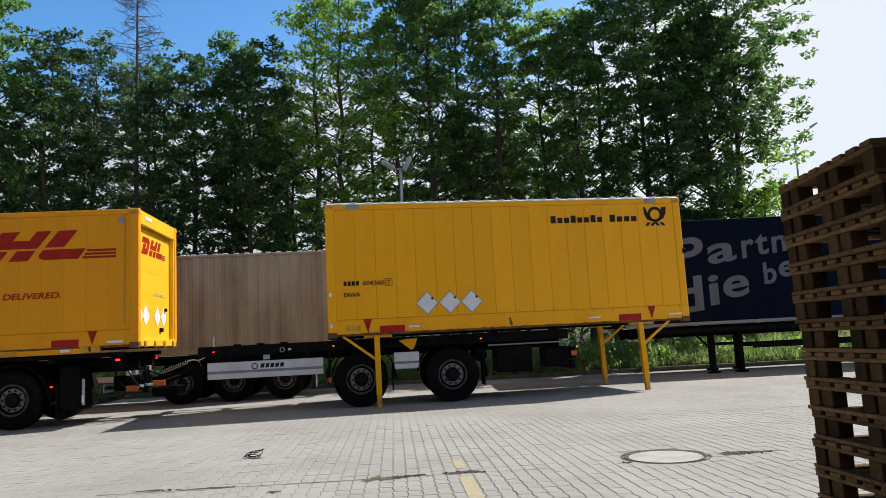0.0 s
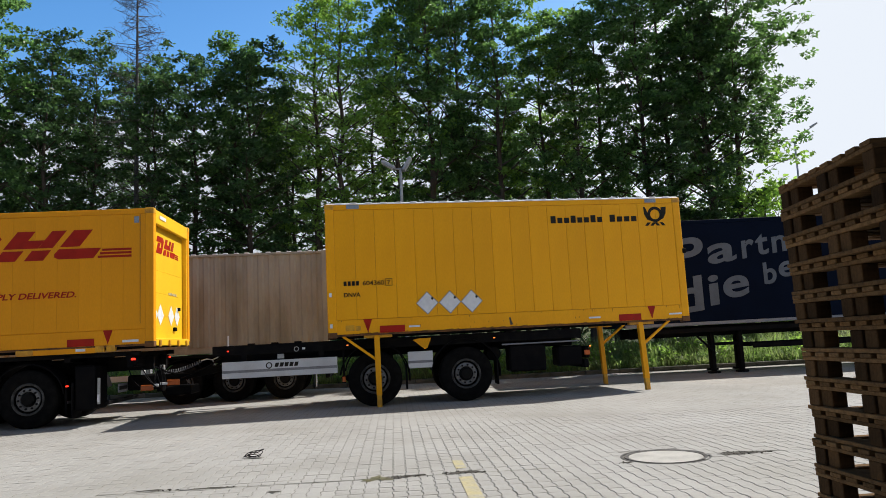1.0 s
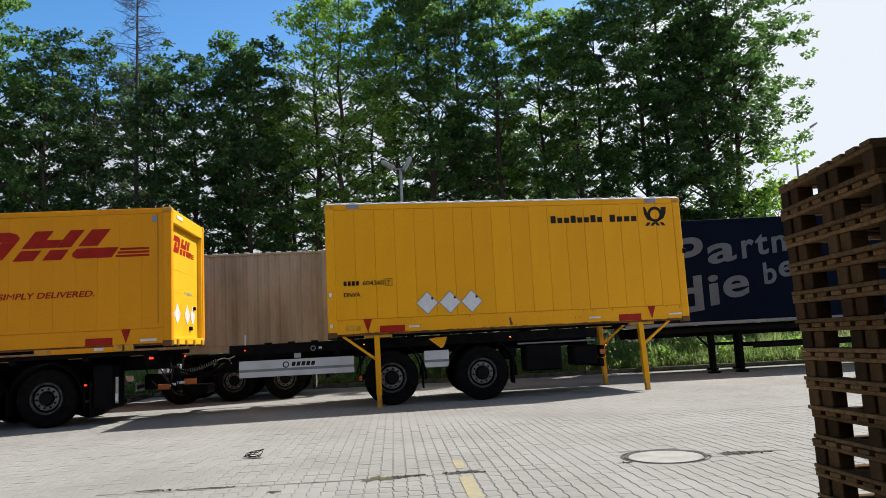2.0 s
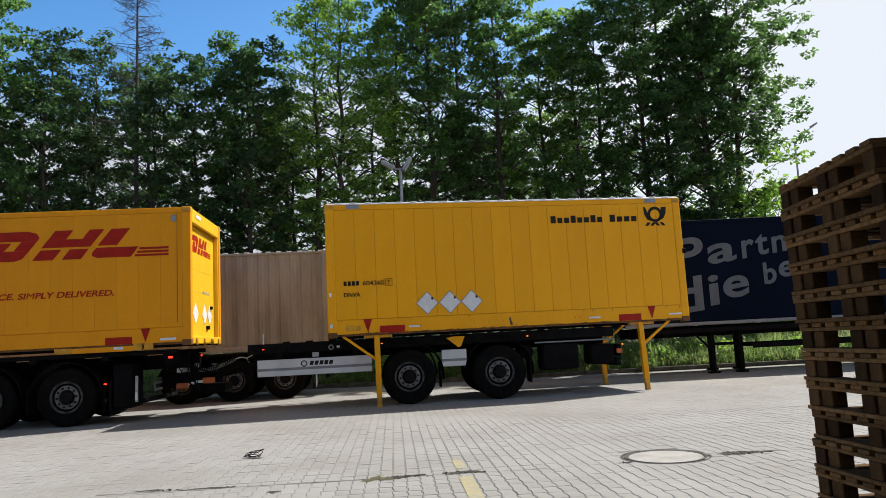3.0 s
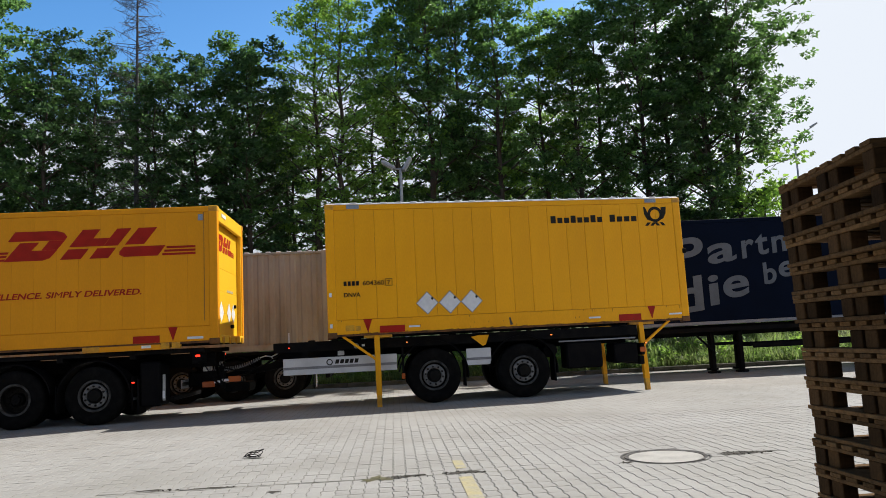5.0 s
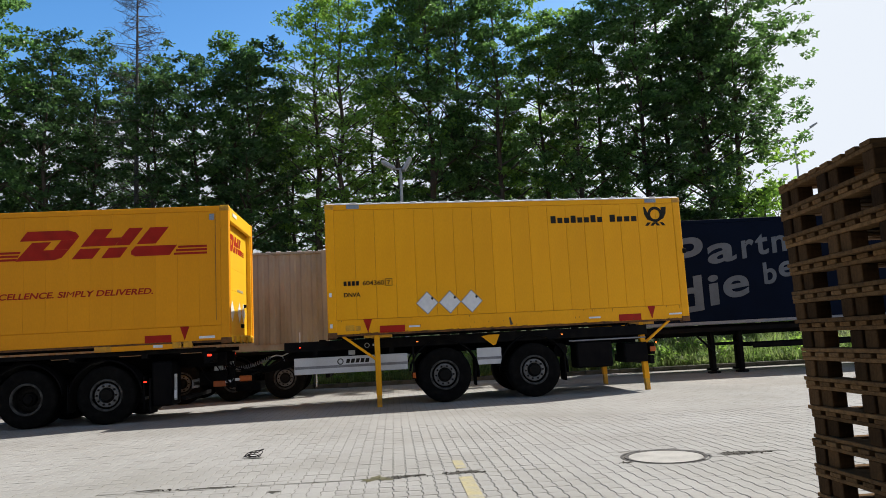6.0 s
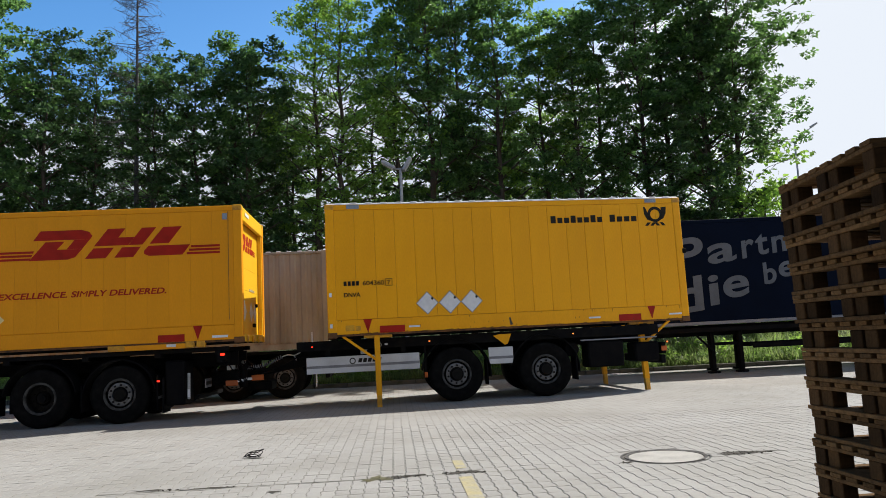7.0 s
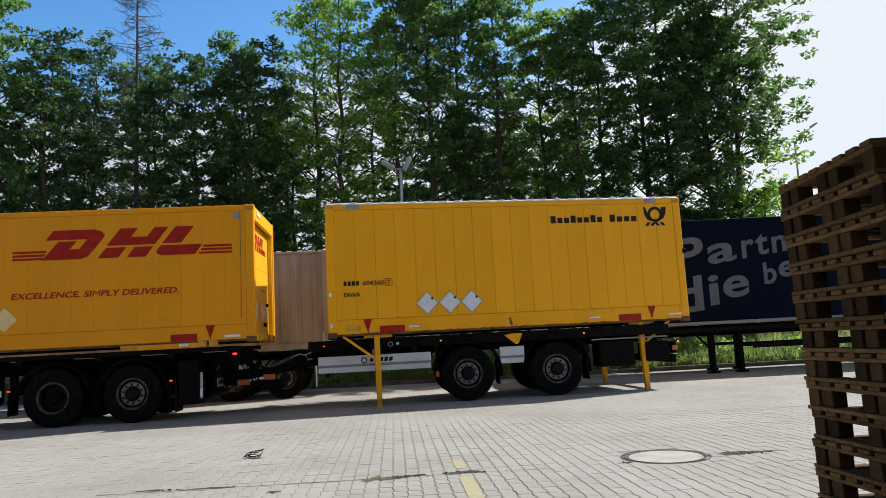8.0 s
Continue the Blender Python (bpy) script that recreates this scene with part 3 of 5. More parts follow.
LOGO = [[(-3.80, 2.06), (-3.67, 2.24), (-2.94, 2.24), (-2.80, 2.20), (-2.74, 2.12), (-2.78, 2.06)],
        [(-3.87, 1.69), (-3.58, 2.03), (-3.24, 2.03), (-3.38, 1.88), (-2.92, 1.88), (-3.05, 1.73), (-3.18, 1.69)],
        [(-3.06, 2.058), (-2.782, 2.058), (-2.922, 1.882), (-3.20, 1.882)],
        [(-2.71, 1.92), (-2.46, 2.24), (-2.14, 2.24), (-2.27, 2.07), (-1.975, 2.07), (-2.09, 1.92)],
        [(-2.085, 1.92), (-1.965, 2.08), (-1.84, 2.24), (-1.58, 2.24), (-1.83, 1.92)],
        [(-2.87, 1.69), (-2.72, 1.88), (-2.35, 1.88), (-2.50, 1.69)],
        [(-2.34, 1.69), (-2.20, 1.88), (-1.86, 1.88), (-2.00, 1.69)],
        [(-1.70, 1.93), (-1.45, 2.24), (-1.11, 2.24), (-1.35, 1.93)],
        [(-1.80, 1.80), (-1.72, 1.89), (-0.96, 1.89), (-1.10, 1.70), (-1.72, 1.70), (-1.80, 1.74)]]


def decal(name, pts, material, parent, label="", y=0.0):
    return part(name, slab(bmesh.new(), pts, y - 0.007, y - 0.004), material, parent, label)


def rect(x0, x1, z0, z1, skew=0.0):
    return [(x0, z0), (x1, z0), (x1 + skew, z1), (x0 + skew, z1)]


def swap_body(label, paint, m, rear_door):
    b = thing("swap_body", label, "container", m)
    gap = 0.0006 if rear_door else 0.0022
    panel = mesh_of("panel", one_box(gap, 0.3956 - gap, 0, 0.03, 0.352, 2.505, 0.0015 if rear_door else 0.0035), paint)
    for i in range(18):
        part("panel", panel, paint, b, m=pose(0.165 + i * 0.3956, 0.0, 0))
    part("panel_backing", one_box(0.1, SL - 0.1, 0.015, 0.05, 0.3, 2.53), paint if rear_door else YELLOW_WORN, b)
    part("far_wall", one_box(0.1, SL - 0.1, SW - 0.04, SW, 0.3, 2.53), paint, b)
    part("bottom_rail", one_box(0.10, SL - 0.10, -0.006, 0.09, 0.07, 0.345, 0.008), paint, b)
    part("bottom_rail", one_box(0.10, SL - 0.10, SW - 0.09, SW + 0.006, 0.07, 0.345, 0.008), paint, b)
    part("bottom_lip", one_box(0.16, SL - 0.16, 0.0, 0.06, 0.03, 0.068, 0.004), RUST, b, "scuffed lower lip with rust")
    part("top_rail", one_box(0.10, SL - 0.10, -0.004, 0.08, 2.51, 2.612, 0.008), paint, b)
    part("top_rail", one_box(0.10, SL - 0.10, SW - 0.08, SW + 0.004, 2.51, 2.612, 0.008), paint, b)
    roof = part("roof", one_box(0.02, SL - 0.02, 0.0, SW, 2.595, 2.612 if rear_door else 2.648, 0.005 if rear_door else 0.022), ROOFWHITE, b, "pale roof sheet" if rear_door else "pale ribbed roof sheet")
    rib = mesh_of("rib", one_box(0, 0.13, 0, SW, 0, 0.02, 0.004), ROOFWHITE)
    for i in range(0 if rear_door else 24):
        part("rib", rib, ROOFWHITE, roof, m=pose(0.2 + i * 0.3, 0.0, 2.634))
    part("floor", one_box(0.05, SL - 0.22, 0.1, SW - 0.1, 0.12, 0.3), CHASSIS, b)
    for i in range(12):
        part("cross_member", one_box(0.4 + i * 0.6, 0.46 + i * 0.6, 0.09, SW - 0.09, 0.02, 0.12), CHASSIS, b)
    for y in (0.13, SW - 0.21):
        part("floor_beam", one_box(0.18, SL - 0.18, y, y + 0.08, 0.005, 0.30, 0.006), CHASSIS, b)
    for x in (0, SL - 0.165):
        for y in (-0.012, SW - 0.118):
            part("corner_post", one_box(x, x + 0.165, y, y + 0.13, 0.10, 2.59, 0.012), paint, b)
            for z in (0.0, 2.508):
                c = one_box(x - 0.006, x + 0.17, y - 0.006, y + 0.136, z, z + 0.115, 0.012)
                box(c, x + 0.055, x + 0.115, y - 0.010, y - 0.004, z + 0.03, z + 0.09)
                part("corner_casting", c, RUST if z == 0 else YELLOW_WORN, b, "rusty worn corner casting" if z == 0 else "worn corner casting")
    # end walls
    part("front_wall", one_box(0.02, 0.06, 0.12, SW - 0.12, 0.1, 2.58), paint, b)
    if rear_door:
        part("header", one_box(SL - 0.08, SL - 0.005, 0.118, SW - 0.118, 2.34, 2.608, 0.01), YELLOW_REAR_SUNLIT, b)
        part("rear_sill", one_box(SL - 0.12, SL + 0.01, 0.10, SW - 0.10, 0.02, 0.16, 0.01), YELLOW_REAR_SUNLIT, b)
        door = part("roller_door", one_box(SL - 0.16, SL - 0.12, 0.118, SW - 0.118, 0.15, 2.35), YELLOW_REAR_SUNLIT, b, "plain yellow roller door")
        for k in range(5):
            part("slat", one_box(SL - 0.125, SL - 0.112, 0.125, SW - 0.125, 0.165 + 0.44 * k, 0.165 + 0.44 * k + 0.438, 0.002), YELLOW_REAR_SUNLIT, door)
        for y0, y1 in ((0.118, 0.165), (SW - 0.165, SW - 0.118)):
            part("door_track", one_box(SL - 0.12, SL - 0.02, y0, y1, 0.15, 2.35, 0.008), YELLOW_REAR_SUNLIT, b)
        for k in range(4):
            part("buffer", one_box(SL + 0.01, SL + 0.045, 0.25 + 0.62 * k, 0.33 + 0.62 * k, 0.0, 0.13, 0.01), YELLOW_WORN, b)
        part("door_latch", one_box(SL - 0.112, SL - 0.06, 1.62, 1.76, 0.32, 0.40, 0.01), CHASSIS, b)
        part("door_latch", one_box(SL - 0.112, SL - 0.06, 1.95, 2.02, 0.75, 0.82, 0.01), CHASSIS, b)

        def on_door(name, y0, y1, z0, z1, material, lab="", sk=0.0):
            bmx = slab(bmesh.new(), rect(y0, y1, z0, z1, sk), -0.004, -0.001)
            part(name, bmx, material, b, lab, m=pose(SL - 0.110, 0, 0, 0, 0, 90))
        for pts in LOGO:
            bmx = slab(bmesh.new(), [(0.24 + (u + 4.40) * 0.45, 1.83 + (z - 1.69) * 0.62) for u, z in pts], -0.004, -0.001)
            part("logo_block", bmx, RED, b, "red slanted logo block", m=pose(SL - 0.110, 0, 0, 0, 0, 90))
        for z in (1.835, 1.875, 1.915):
            on_door("logo_stripe", 0.24, 0.46, z, z + 0.025, RED)
            on_door("logo_stripe", 1.78, 2.02, z, z + 0.025, RED)
        for y0, w in ((0.13, 0.44), (0.53, 0.44), (1.28, 0.40), (1.72, 0.38)):
            bmx = slab(bmesh.new(), [(y0, 0.62), (y0 + w / 2, 0.42), (y0 + w, 0.62), (y0 + w / 2, 0.84)], -0.004, -0.001)
            part("hazard_placard", bmx, WHITEFILM, b, "white diamond placard", m=pose(SL - 0.110, 0, 0, 0, 0, 90))
        for k in range(6):
            on_door("label_bar", 1.30 + 0.10 * k, 1.37 + 0.10 * k, 1.05, 1.10, YPAINT)
        bmx = slab(bmesh.new(), rect(0.35, 0.75, 2.46, 2.53), -0.004, -0.001)
        part("label_bar", bmx, WHITEFILM, b, m=pose(SL + 0.002, 0, 0, 0, 0, 90))
    else:
        part("rear_wall", one_box(SL - 0.06, SL - 0.02, 0.12, SW - 0.12, 0.1, 2.58), paint, b)
    return b


def common_marks(b, flip):
    """Marks found near both ends of the lower rail."""
    y = -0.006
    for u in (0.76, 6.62):
        decal("triangle_mark", [(u - 0.085, 0.345), (u, 0.09), (u + 0.085, 0.345)], RED, b, "red downward triangle", y)
    for u0, u1 in ((0.99, 1.48), (5.90, 6.38)):
        decal("red_reflector", rect(u0, u1, 0.072, 0.205), RED, b, "red reflective strip", y)
    for u0 in () if flip else (0.42, 6.67):
        decal("top_plate", rect(u0, u0 + 0.25, 2.525, 2.605), GREYFILM, b, "small grey plate", -0.004)


def post_body():
    b = swap_body("yellow steel swap body standing on its support legs", YELLOW, pose(-2.2835, 14.0886, 1.357, 0, 0, 9.38), False)
    common_marks(b, False)
    # brand lettering as plain bars, and the horn emblem as plain forms
    for word, u0, u1 in (("TxxTxxTx", 4.59, 5.74), ("Txxt", 5.87, 6.50)):
        step = (u1 - u0) / len(word)
        for k, c in enumerate(word):
            decal("brand_bar", rect(u0 + k * step, u0 + (k + 0.74) * step, 2.135, 2.285 if c == "T" else 2.245), BLACKFILM, b, "black bar in place of brand lettering")
    bm = bmesh.new()
    lathe(bm, [(0.165, 0), (0.105, 0), (0.105, 0.003), (0.165, 0.003)], 40, True)
    part("emblem_ring", bm, BLACKFILM, b, "black ring of an emblem", m=pose(6.88, -0.007, 2.27))
    decal("emblem_wing", [(6.63, 2.43), (6.67, 2.43), (6.74, 2.25), (6.82, 2.12), (6.70, 2.16), (6.64, 2.28)], BLACKFILM, b)
    decal("emblem_wing", [(7.14, 2.43), (7.02, 2.42), (7.03, 2.27), (6.93, 2.12), (7.06, 2.18), (7.12, 2.28)], BLACKFILM, b)
    for k, u in enumerate((6.68, 6.80, 6.95, 7.07)):
        decal("emblem_stroke", rect(u - 0.04, u + 0.03, 2.03, 2.10, 0.06 if k < 2 else -0.06), BLACKFILM, b)
    for k in range(4):
        decal("owner_code_bar", rect(0.32 + 0.08 * k, 0.378 + 0.08 * k, 1.008, 1.095), BLACKFILM, b, "black bar in place of the owner code")
    lettering("604360", 0.125, 0, BLACKFILM, b, 0.69, -0.005, 1.008, 0.42, bold=0.0018)
    lettering("7", 0.115, 0, BLACKFILM, b, 1.17, -0.005, 1.01, 0.06, bold=0.0018)
    for r in (rect(1.13, 1.27, 1.115, 1.125), rect(1.13, 1.27, 0.985, 0.995), rect(1.13, 1.14, 0.997, 1.113), rect(1.26, 1.27, 0.997, 1.113)):
        decal("number_frame", r, BLACKFILM, b)
    lettering("DNVA", 0.12, 0, BLACKFILM, b, 0.32, -0.005, 0.79, 0.32, bold=0.0022)
    for u in (1.945, 2.40, 2.84):
        pl = decal("hazard_placard", [(u - 0.225, 0.61), (u, 0.38), (u + 0.225, 0.61), (u, 0.84)], BORDER, b, "white diamond placard with a grey border")
        part("placard_face", slab(bmesh.new(), [(u - 0.205, 0.61), (u, 0.40), (u + 0.205, 0.61), (u, 0.82)], -0.0095, -0.0072), WHITEFILM, pl)
        part("placard_mark", slab(bmesh.new(), [(u + 0.07, 0.70), (u + 0.10, 0.73), (u + 0.13, 0.70), (u + 0.10, 0.66)], -0.0125, -0.0098), BLACKFILM, pl)
    for u0, u1, z0, z1, mt in ((1.56, 1.78, 0.15, 0.185, WHITEFILM), (5.25, 5.50, 0.15, 0.185, WHITEFILM), (7.0, 7.28, 0.15, 0.185, WHITEFILM),
                               (0.035, 0.085, 0.80, 0.88, WHITEFILM), (0.035, 0.085, 0.20, 0.28, WHITEFILM), (0.33, 0.50, 0.13, 0.24, YELLOW_WORN), (0.52, 0.62, 0.13, 0.22, YELLOW_WORN)):
        decal("sticker", rect(u0, u1, z0, z1), mt, b, y=-0.018 if u0 < 0.1 else -0.006)
    decal("rust_patch", [(3.60, 0.10), (3.66, 0.11), (3.63, 0.17), (3.61, 0.25), (3.58, 0.25)], DIRT_SHADE, b, "dark rust patch", -0.006)
    rng = random.Random(9)
    for _ in range(26):
        u, z1, h, w = rng.uniform(0.2, SL - 0.2), rng.choice((0.34, 0.20, 0.12)), rng.uniform(0.02, 0.08), rng.uniform(0.002, 0.006)
        decal("rust_streak", [(u - w, z1), (u - w * 0.3, z1 - h), (u + w * 0.3, z1 - h * 0.9), (u + w, z1)], RUST, b, "thin brown rust streak", -0.0065)
    for _ in range(34):
        u, w, h = rng.uniform(0.3, SL - 0.3), rng.uniform(0.02, 0.13), rng.uniform(0.005, 0.017)
        decal("grime_patch", [(u - w, 0.072), (u + w, 0.072), (u + w * 0.6, 0.072 + h), (u - w * 0.3, 0.072 + h * 0.6)], RUST, b, "dark grime on the lower edge", -0.0055)
    part("door_keeper", one_box(SL - 0.03, SL + 0.05, -0.03, 0.05, 1.43, 1.53, 0.01), CHASSIS, b)
    # legs
    for u, s in ((0.93, -1), (6.38, 1)):
        for y, t in ((0.05, -1), (SW - 0.15, 1)):
            lean = 0.16 if s > 0 else 0.02
            if s < 0 < t:
                u += 0.17
            bm = square_bar(bmesh.new(), (u, y + 0.05, 0.13), (u + lean * 0.34, y + 0.05, -1.12), 0.105, 0.105)
            leg = part("support_leg", bm, YELLOW, b, "yellow square steel support leg")
            bm = square_bar(bmesh.new(), (u + lean * 0.34, y + 0.05, -1.12), (u + lean * 0.4, y + 0.05, -1.356), 0.092, 0.092)
            part("leg_foot", bm, YELLOW_WORN, leg, "scuffed dirty leg end")
            bm = square_bar(bmesh.new(), (u, y + 0.05, -0.46), (u + s * 0.66, y + 0.05, 0.04), 0.05, 0.05)
            part("brace", bm, YELLOW, leg)
            part("leg_bracket", one_box(u - 0.25, u + 0.3, y + 0.0, y + 0.10, -0.02, 0.07, 0.008), YELLOW_WORN, b)
    return b


def express_body():
    b = swap_body("yellow steel swap body with red logo on a truck", YELLOW_TRUCK_SHADED, TRUCK0 @ pose(-SL, 0, 1.375), True)
    common_marks(b, True)
    for pts in LOGO:
        decal("logo_block", [(u + SL, z) for u, z in pts], RED, b, "dark red slanted logo block")
    for k in range(3):
        z = 1.70 + 0.065 * k
        decal("logo_stripe", rect(SL - 4.40, SL - 3.86 + 0.03 * k, z, z + 0.04, 0.02), RED, b)
        decal("logo_stripe", rect(SL - 1.02 + 0.04 * k, SL - 0.41, z, z + 0.04, 0.0), RED, b)
    lettering("EXCELLENCE. SIMPLY DELIVERED.", 0.155, 0.26, RED, b, SL - 4.40, -0.005, 0.985, 3.0, bold=0.0034)
    pl = decal("hazard_placard", [(SL - 4.74, 0.62), (SL - 4.51, 0.40), (SL - 4.28, 0.62), (SL - 4.51, 0.84)], CREAM, b, "cream diamond placard")
    decal("top_plate", rect(SL - 0.36, SL - 0.27, 2.34, 2.46), GREYFILM, b, "small grey plate", -0.002)
    decal("sticker", rect(SL - 0.57, SL - 0.28, 0.11, 0.155), WHITEFILM, b, y=-0.006)
    # the shadow in the door seam, painted on as a thin dark strip
    decal("seam_shadow", rect(SL - 0.256, SL - 0.249, 0.44, 2.50), DIRT_SHADE, b, "dark strip painted as shadow in the door seam", -0.001)
    # folded legs stowed along the rail
    for u0 in (-2.45, -6.9):
        leg = part("stowed_leg", one_box(SL + u0, SL + u0 + 1.4, 0.0, 0.09, -0.055, 0.05, 0.01), YELLOW_TRUCK_SHADED, b, "folded yellow support leg")
        part("leg_plate", one_box(SL + u0 + 0.0, SL + u0 + 0.3, -0.012, 0.0, -0.05, 0.045, 0.003), YELLOW_WORN, leg)
        part("leg_sticker", one_box(SL + u0 + 1.05, SL + u0 + 1.22, -0.006, -0.001, -0.02, 0.03), WHITEFILM, leg)
    for u in (-0.98, -0.78):
        part("leg_bracket", one_box(SL + u - 0.08, SL + u + 0.08, -0.004, 0.08, -0.045, 0.075, 0.008), YELLOW_WORN, b)
    return b

# ---------------------------------------------------------------- vehicles


def wheel(parent, x, y, z, r, width, dished=False, side=-1, label=""):
    """A truck wheel on an axle along y; y is its outer face. side -1 faces -y."""
    s = -side
    k = r / 0.535
    rr = r * 0.545
    prof = [(rr, 0.03), (r * 0.72, 0.0), (r * 0.88, 0.004), (r * 0.965, 0.022), (r, 0.05), (r, width - 0.05), (r * 0.965, width - 0.022), (r * 0.88, width), (rr, width - 0.02)]
    hub_y = 0.19 if dished else 0.045
    rimp = [(rr + 0.004, 0.028), (rr - 0.012, 0.022), (rr - 0.02, 0.05), (rr * 0.93, hub_y + 0.09), (rr * 0.80, hub_y + 0.05), (rr * 0.76, hub_y + 0.03), (rr * 0.40, hub_y + 0.03),
            (0.02, hub_y + 0.03), (0.02, width - 0.05), (rr + 0.004, width - 0.05)]
    w = part("wheel", lathe(bmesh.new(), [(a, s * b) for a, b in rimp], 40), RIMBLACK, parent, label or "near-black steel rim with black tyre", smooth=True)
    w.matrix_basis = pose(x, y, z)
    part("tyre", lathe(bmesh.new(), [(a, s * b) for a, b in prof], 48, True), RUBBER, w, smooth=True)
    disc = [(rr * 0.76, hub_y + 0.03), (rr * 0.74, hub_y + 0.004), (rr * 0.71, hub_y), (rr * 0.50, hub_y), (rr * 0.47, hub_y + 0.03)]
    # dished wheels take the near-black tone on the bolt ring too
    part("bolt_ring", lathe(bmesh.new(), [(a, s * b) for a, b in disc], 40, True), RIMBLACK if dished else RIM, w, "near-black bolt ring" if dished else "bare steel bolt ring", smooth=True)
    lip = [(rr + 0.006, 0.026), (rr - 0.004, 0.012), (rr - 0.030, 0.016), (rr - 0.038, 0.05), (rr - 0.02, 0.055)]
    part("rim_lip", lathe(bmesh.new(), [(a, s * b) for a, b in lip], 40, True), RIMLIP, w, "worn steel rim edge", smooth=True)
    hb = lathe(bmesh.new(), [(rr * 0.42, s * (hub_y + 0.03)), (rr * 0.40, s * (hub_y - 0.03)), (rr * 0.34, s * (hub_y - 0.05)), (0.02, s * (hub_y - 0.052))], 24)
    part("hub", hb, RIMDARK, w, "dark greasy hub cap", smooth=True)
    nut = mesh_of("wheel_nut", bar(bmesh.new(), (0, s * (hub_y + 0.01), 0), (0, s * (hub_y - 0.022), 0), 0.021 * k, 6), RIMDARK)
    hole = mesh_of("vent_hole", bar(bmesh.new(), (0, s * (hub_y + 0.06), 0), (0, s * (hub_y + 0.045), 0), 0.026 * k, 8), PLASTIC)
    for i in range(10):
        a, c = 2 * math.pi * i / 10, 2 * math.pi * (i + 0.5) / 10
        part("wheel_nut", nut, RIMDARK, w, m=pose(math.cos(a) * rr * 0.60, 0, math.sin(a) * rr * 0.60))
        part("vent_hole", hole, PLASTIC, w, m=pose(math.cos(c) * rr * 0.86, 0, math.sin(c) * rr * 0.86))
    ROLLERS.append((w, (x, y, z), r))
    return w


def mudguard(parent, x, z, y0, y1, r, a0=15, a1=165):
    bm = bmesh.new()
    n = 18
    rows = []
    for rad in (r, r + 0.02):
        for y in (y0, y1):
            rows.append([bm.verts.new((x + rad * math.cos(radians(a0 + (a1 - a0) * i / n)), y, z + rad * math.sin(radians(a0 + (a1 - a0) * i / n)))) for i in range(n + 1)])
    for i in range(n):
        for a, b in ((0, 1), (1, 3), (3, 2), (2, 0)):
            bm.faces.new((rows[a][i], rows[a][i + 1], rows[b][i + 1], rows[b][i]))
    bmesh.ops.recalc_face_normals(bm, faces=bm.faces)
    return part("mudguard", bm, PLASTIC, parent, smooth=True)


ROLLERS = []
TRUCK0 = pose(-5.7008, 13.5392, 0, 0, 0, 5.02)
TRAILER0 = pose(0.0635, 14.7031, 0, 0, 0, 5.19)


def lamp(parent, name, x, y, z, w, h, material, label=""):
    part("lamp_housing", one_box(x - w, x + w, y + 0.005, y + 0.05, z - h, z + h, 0.006), PLASTIC, parent)
    return part(name, one_box(x - w * 0.8, x + w * 0.8, y - 0.012, y + 0.006, z - h * 0.75, z + h * 0.75, 0.004), material, parent, label)


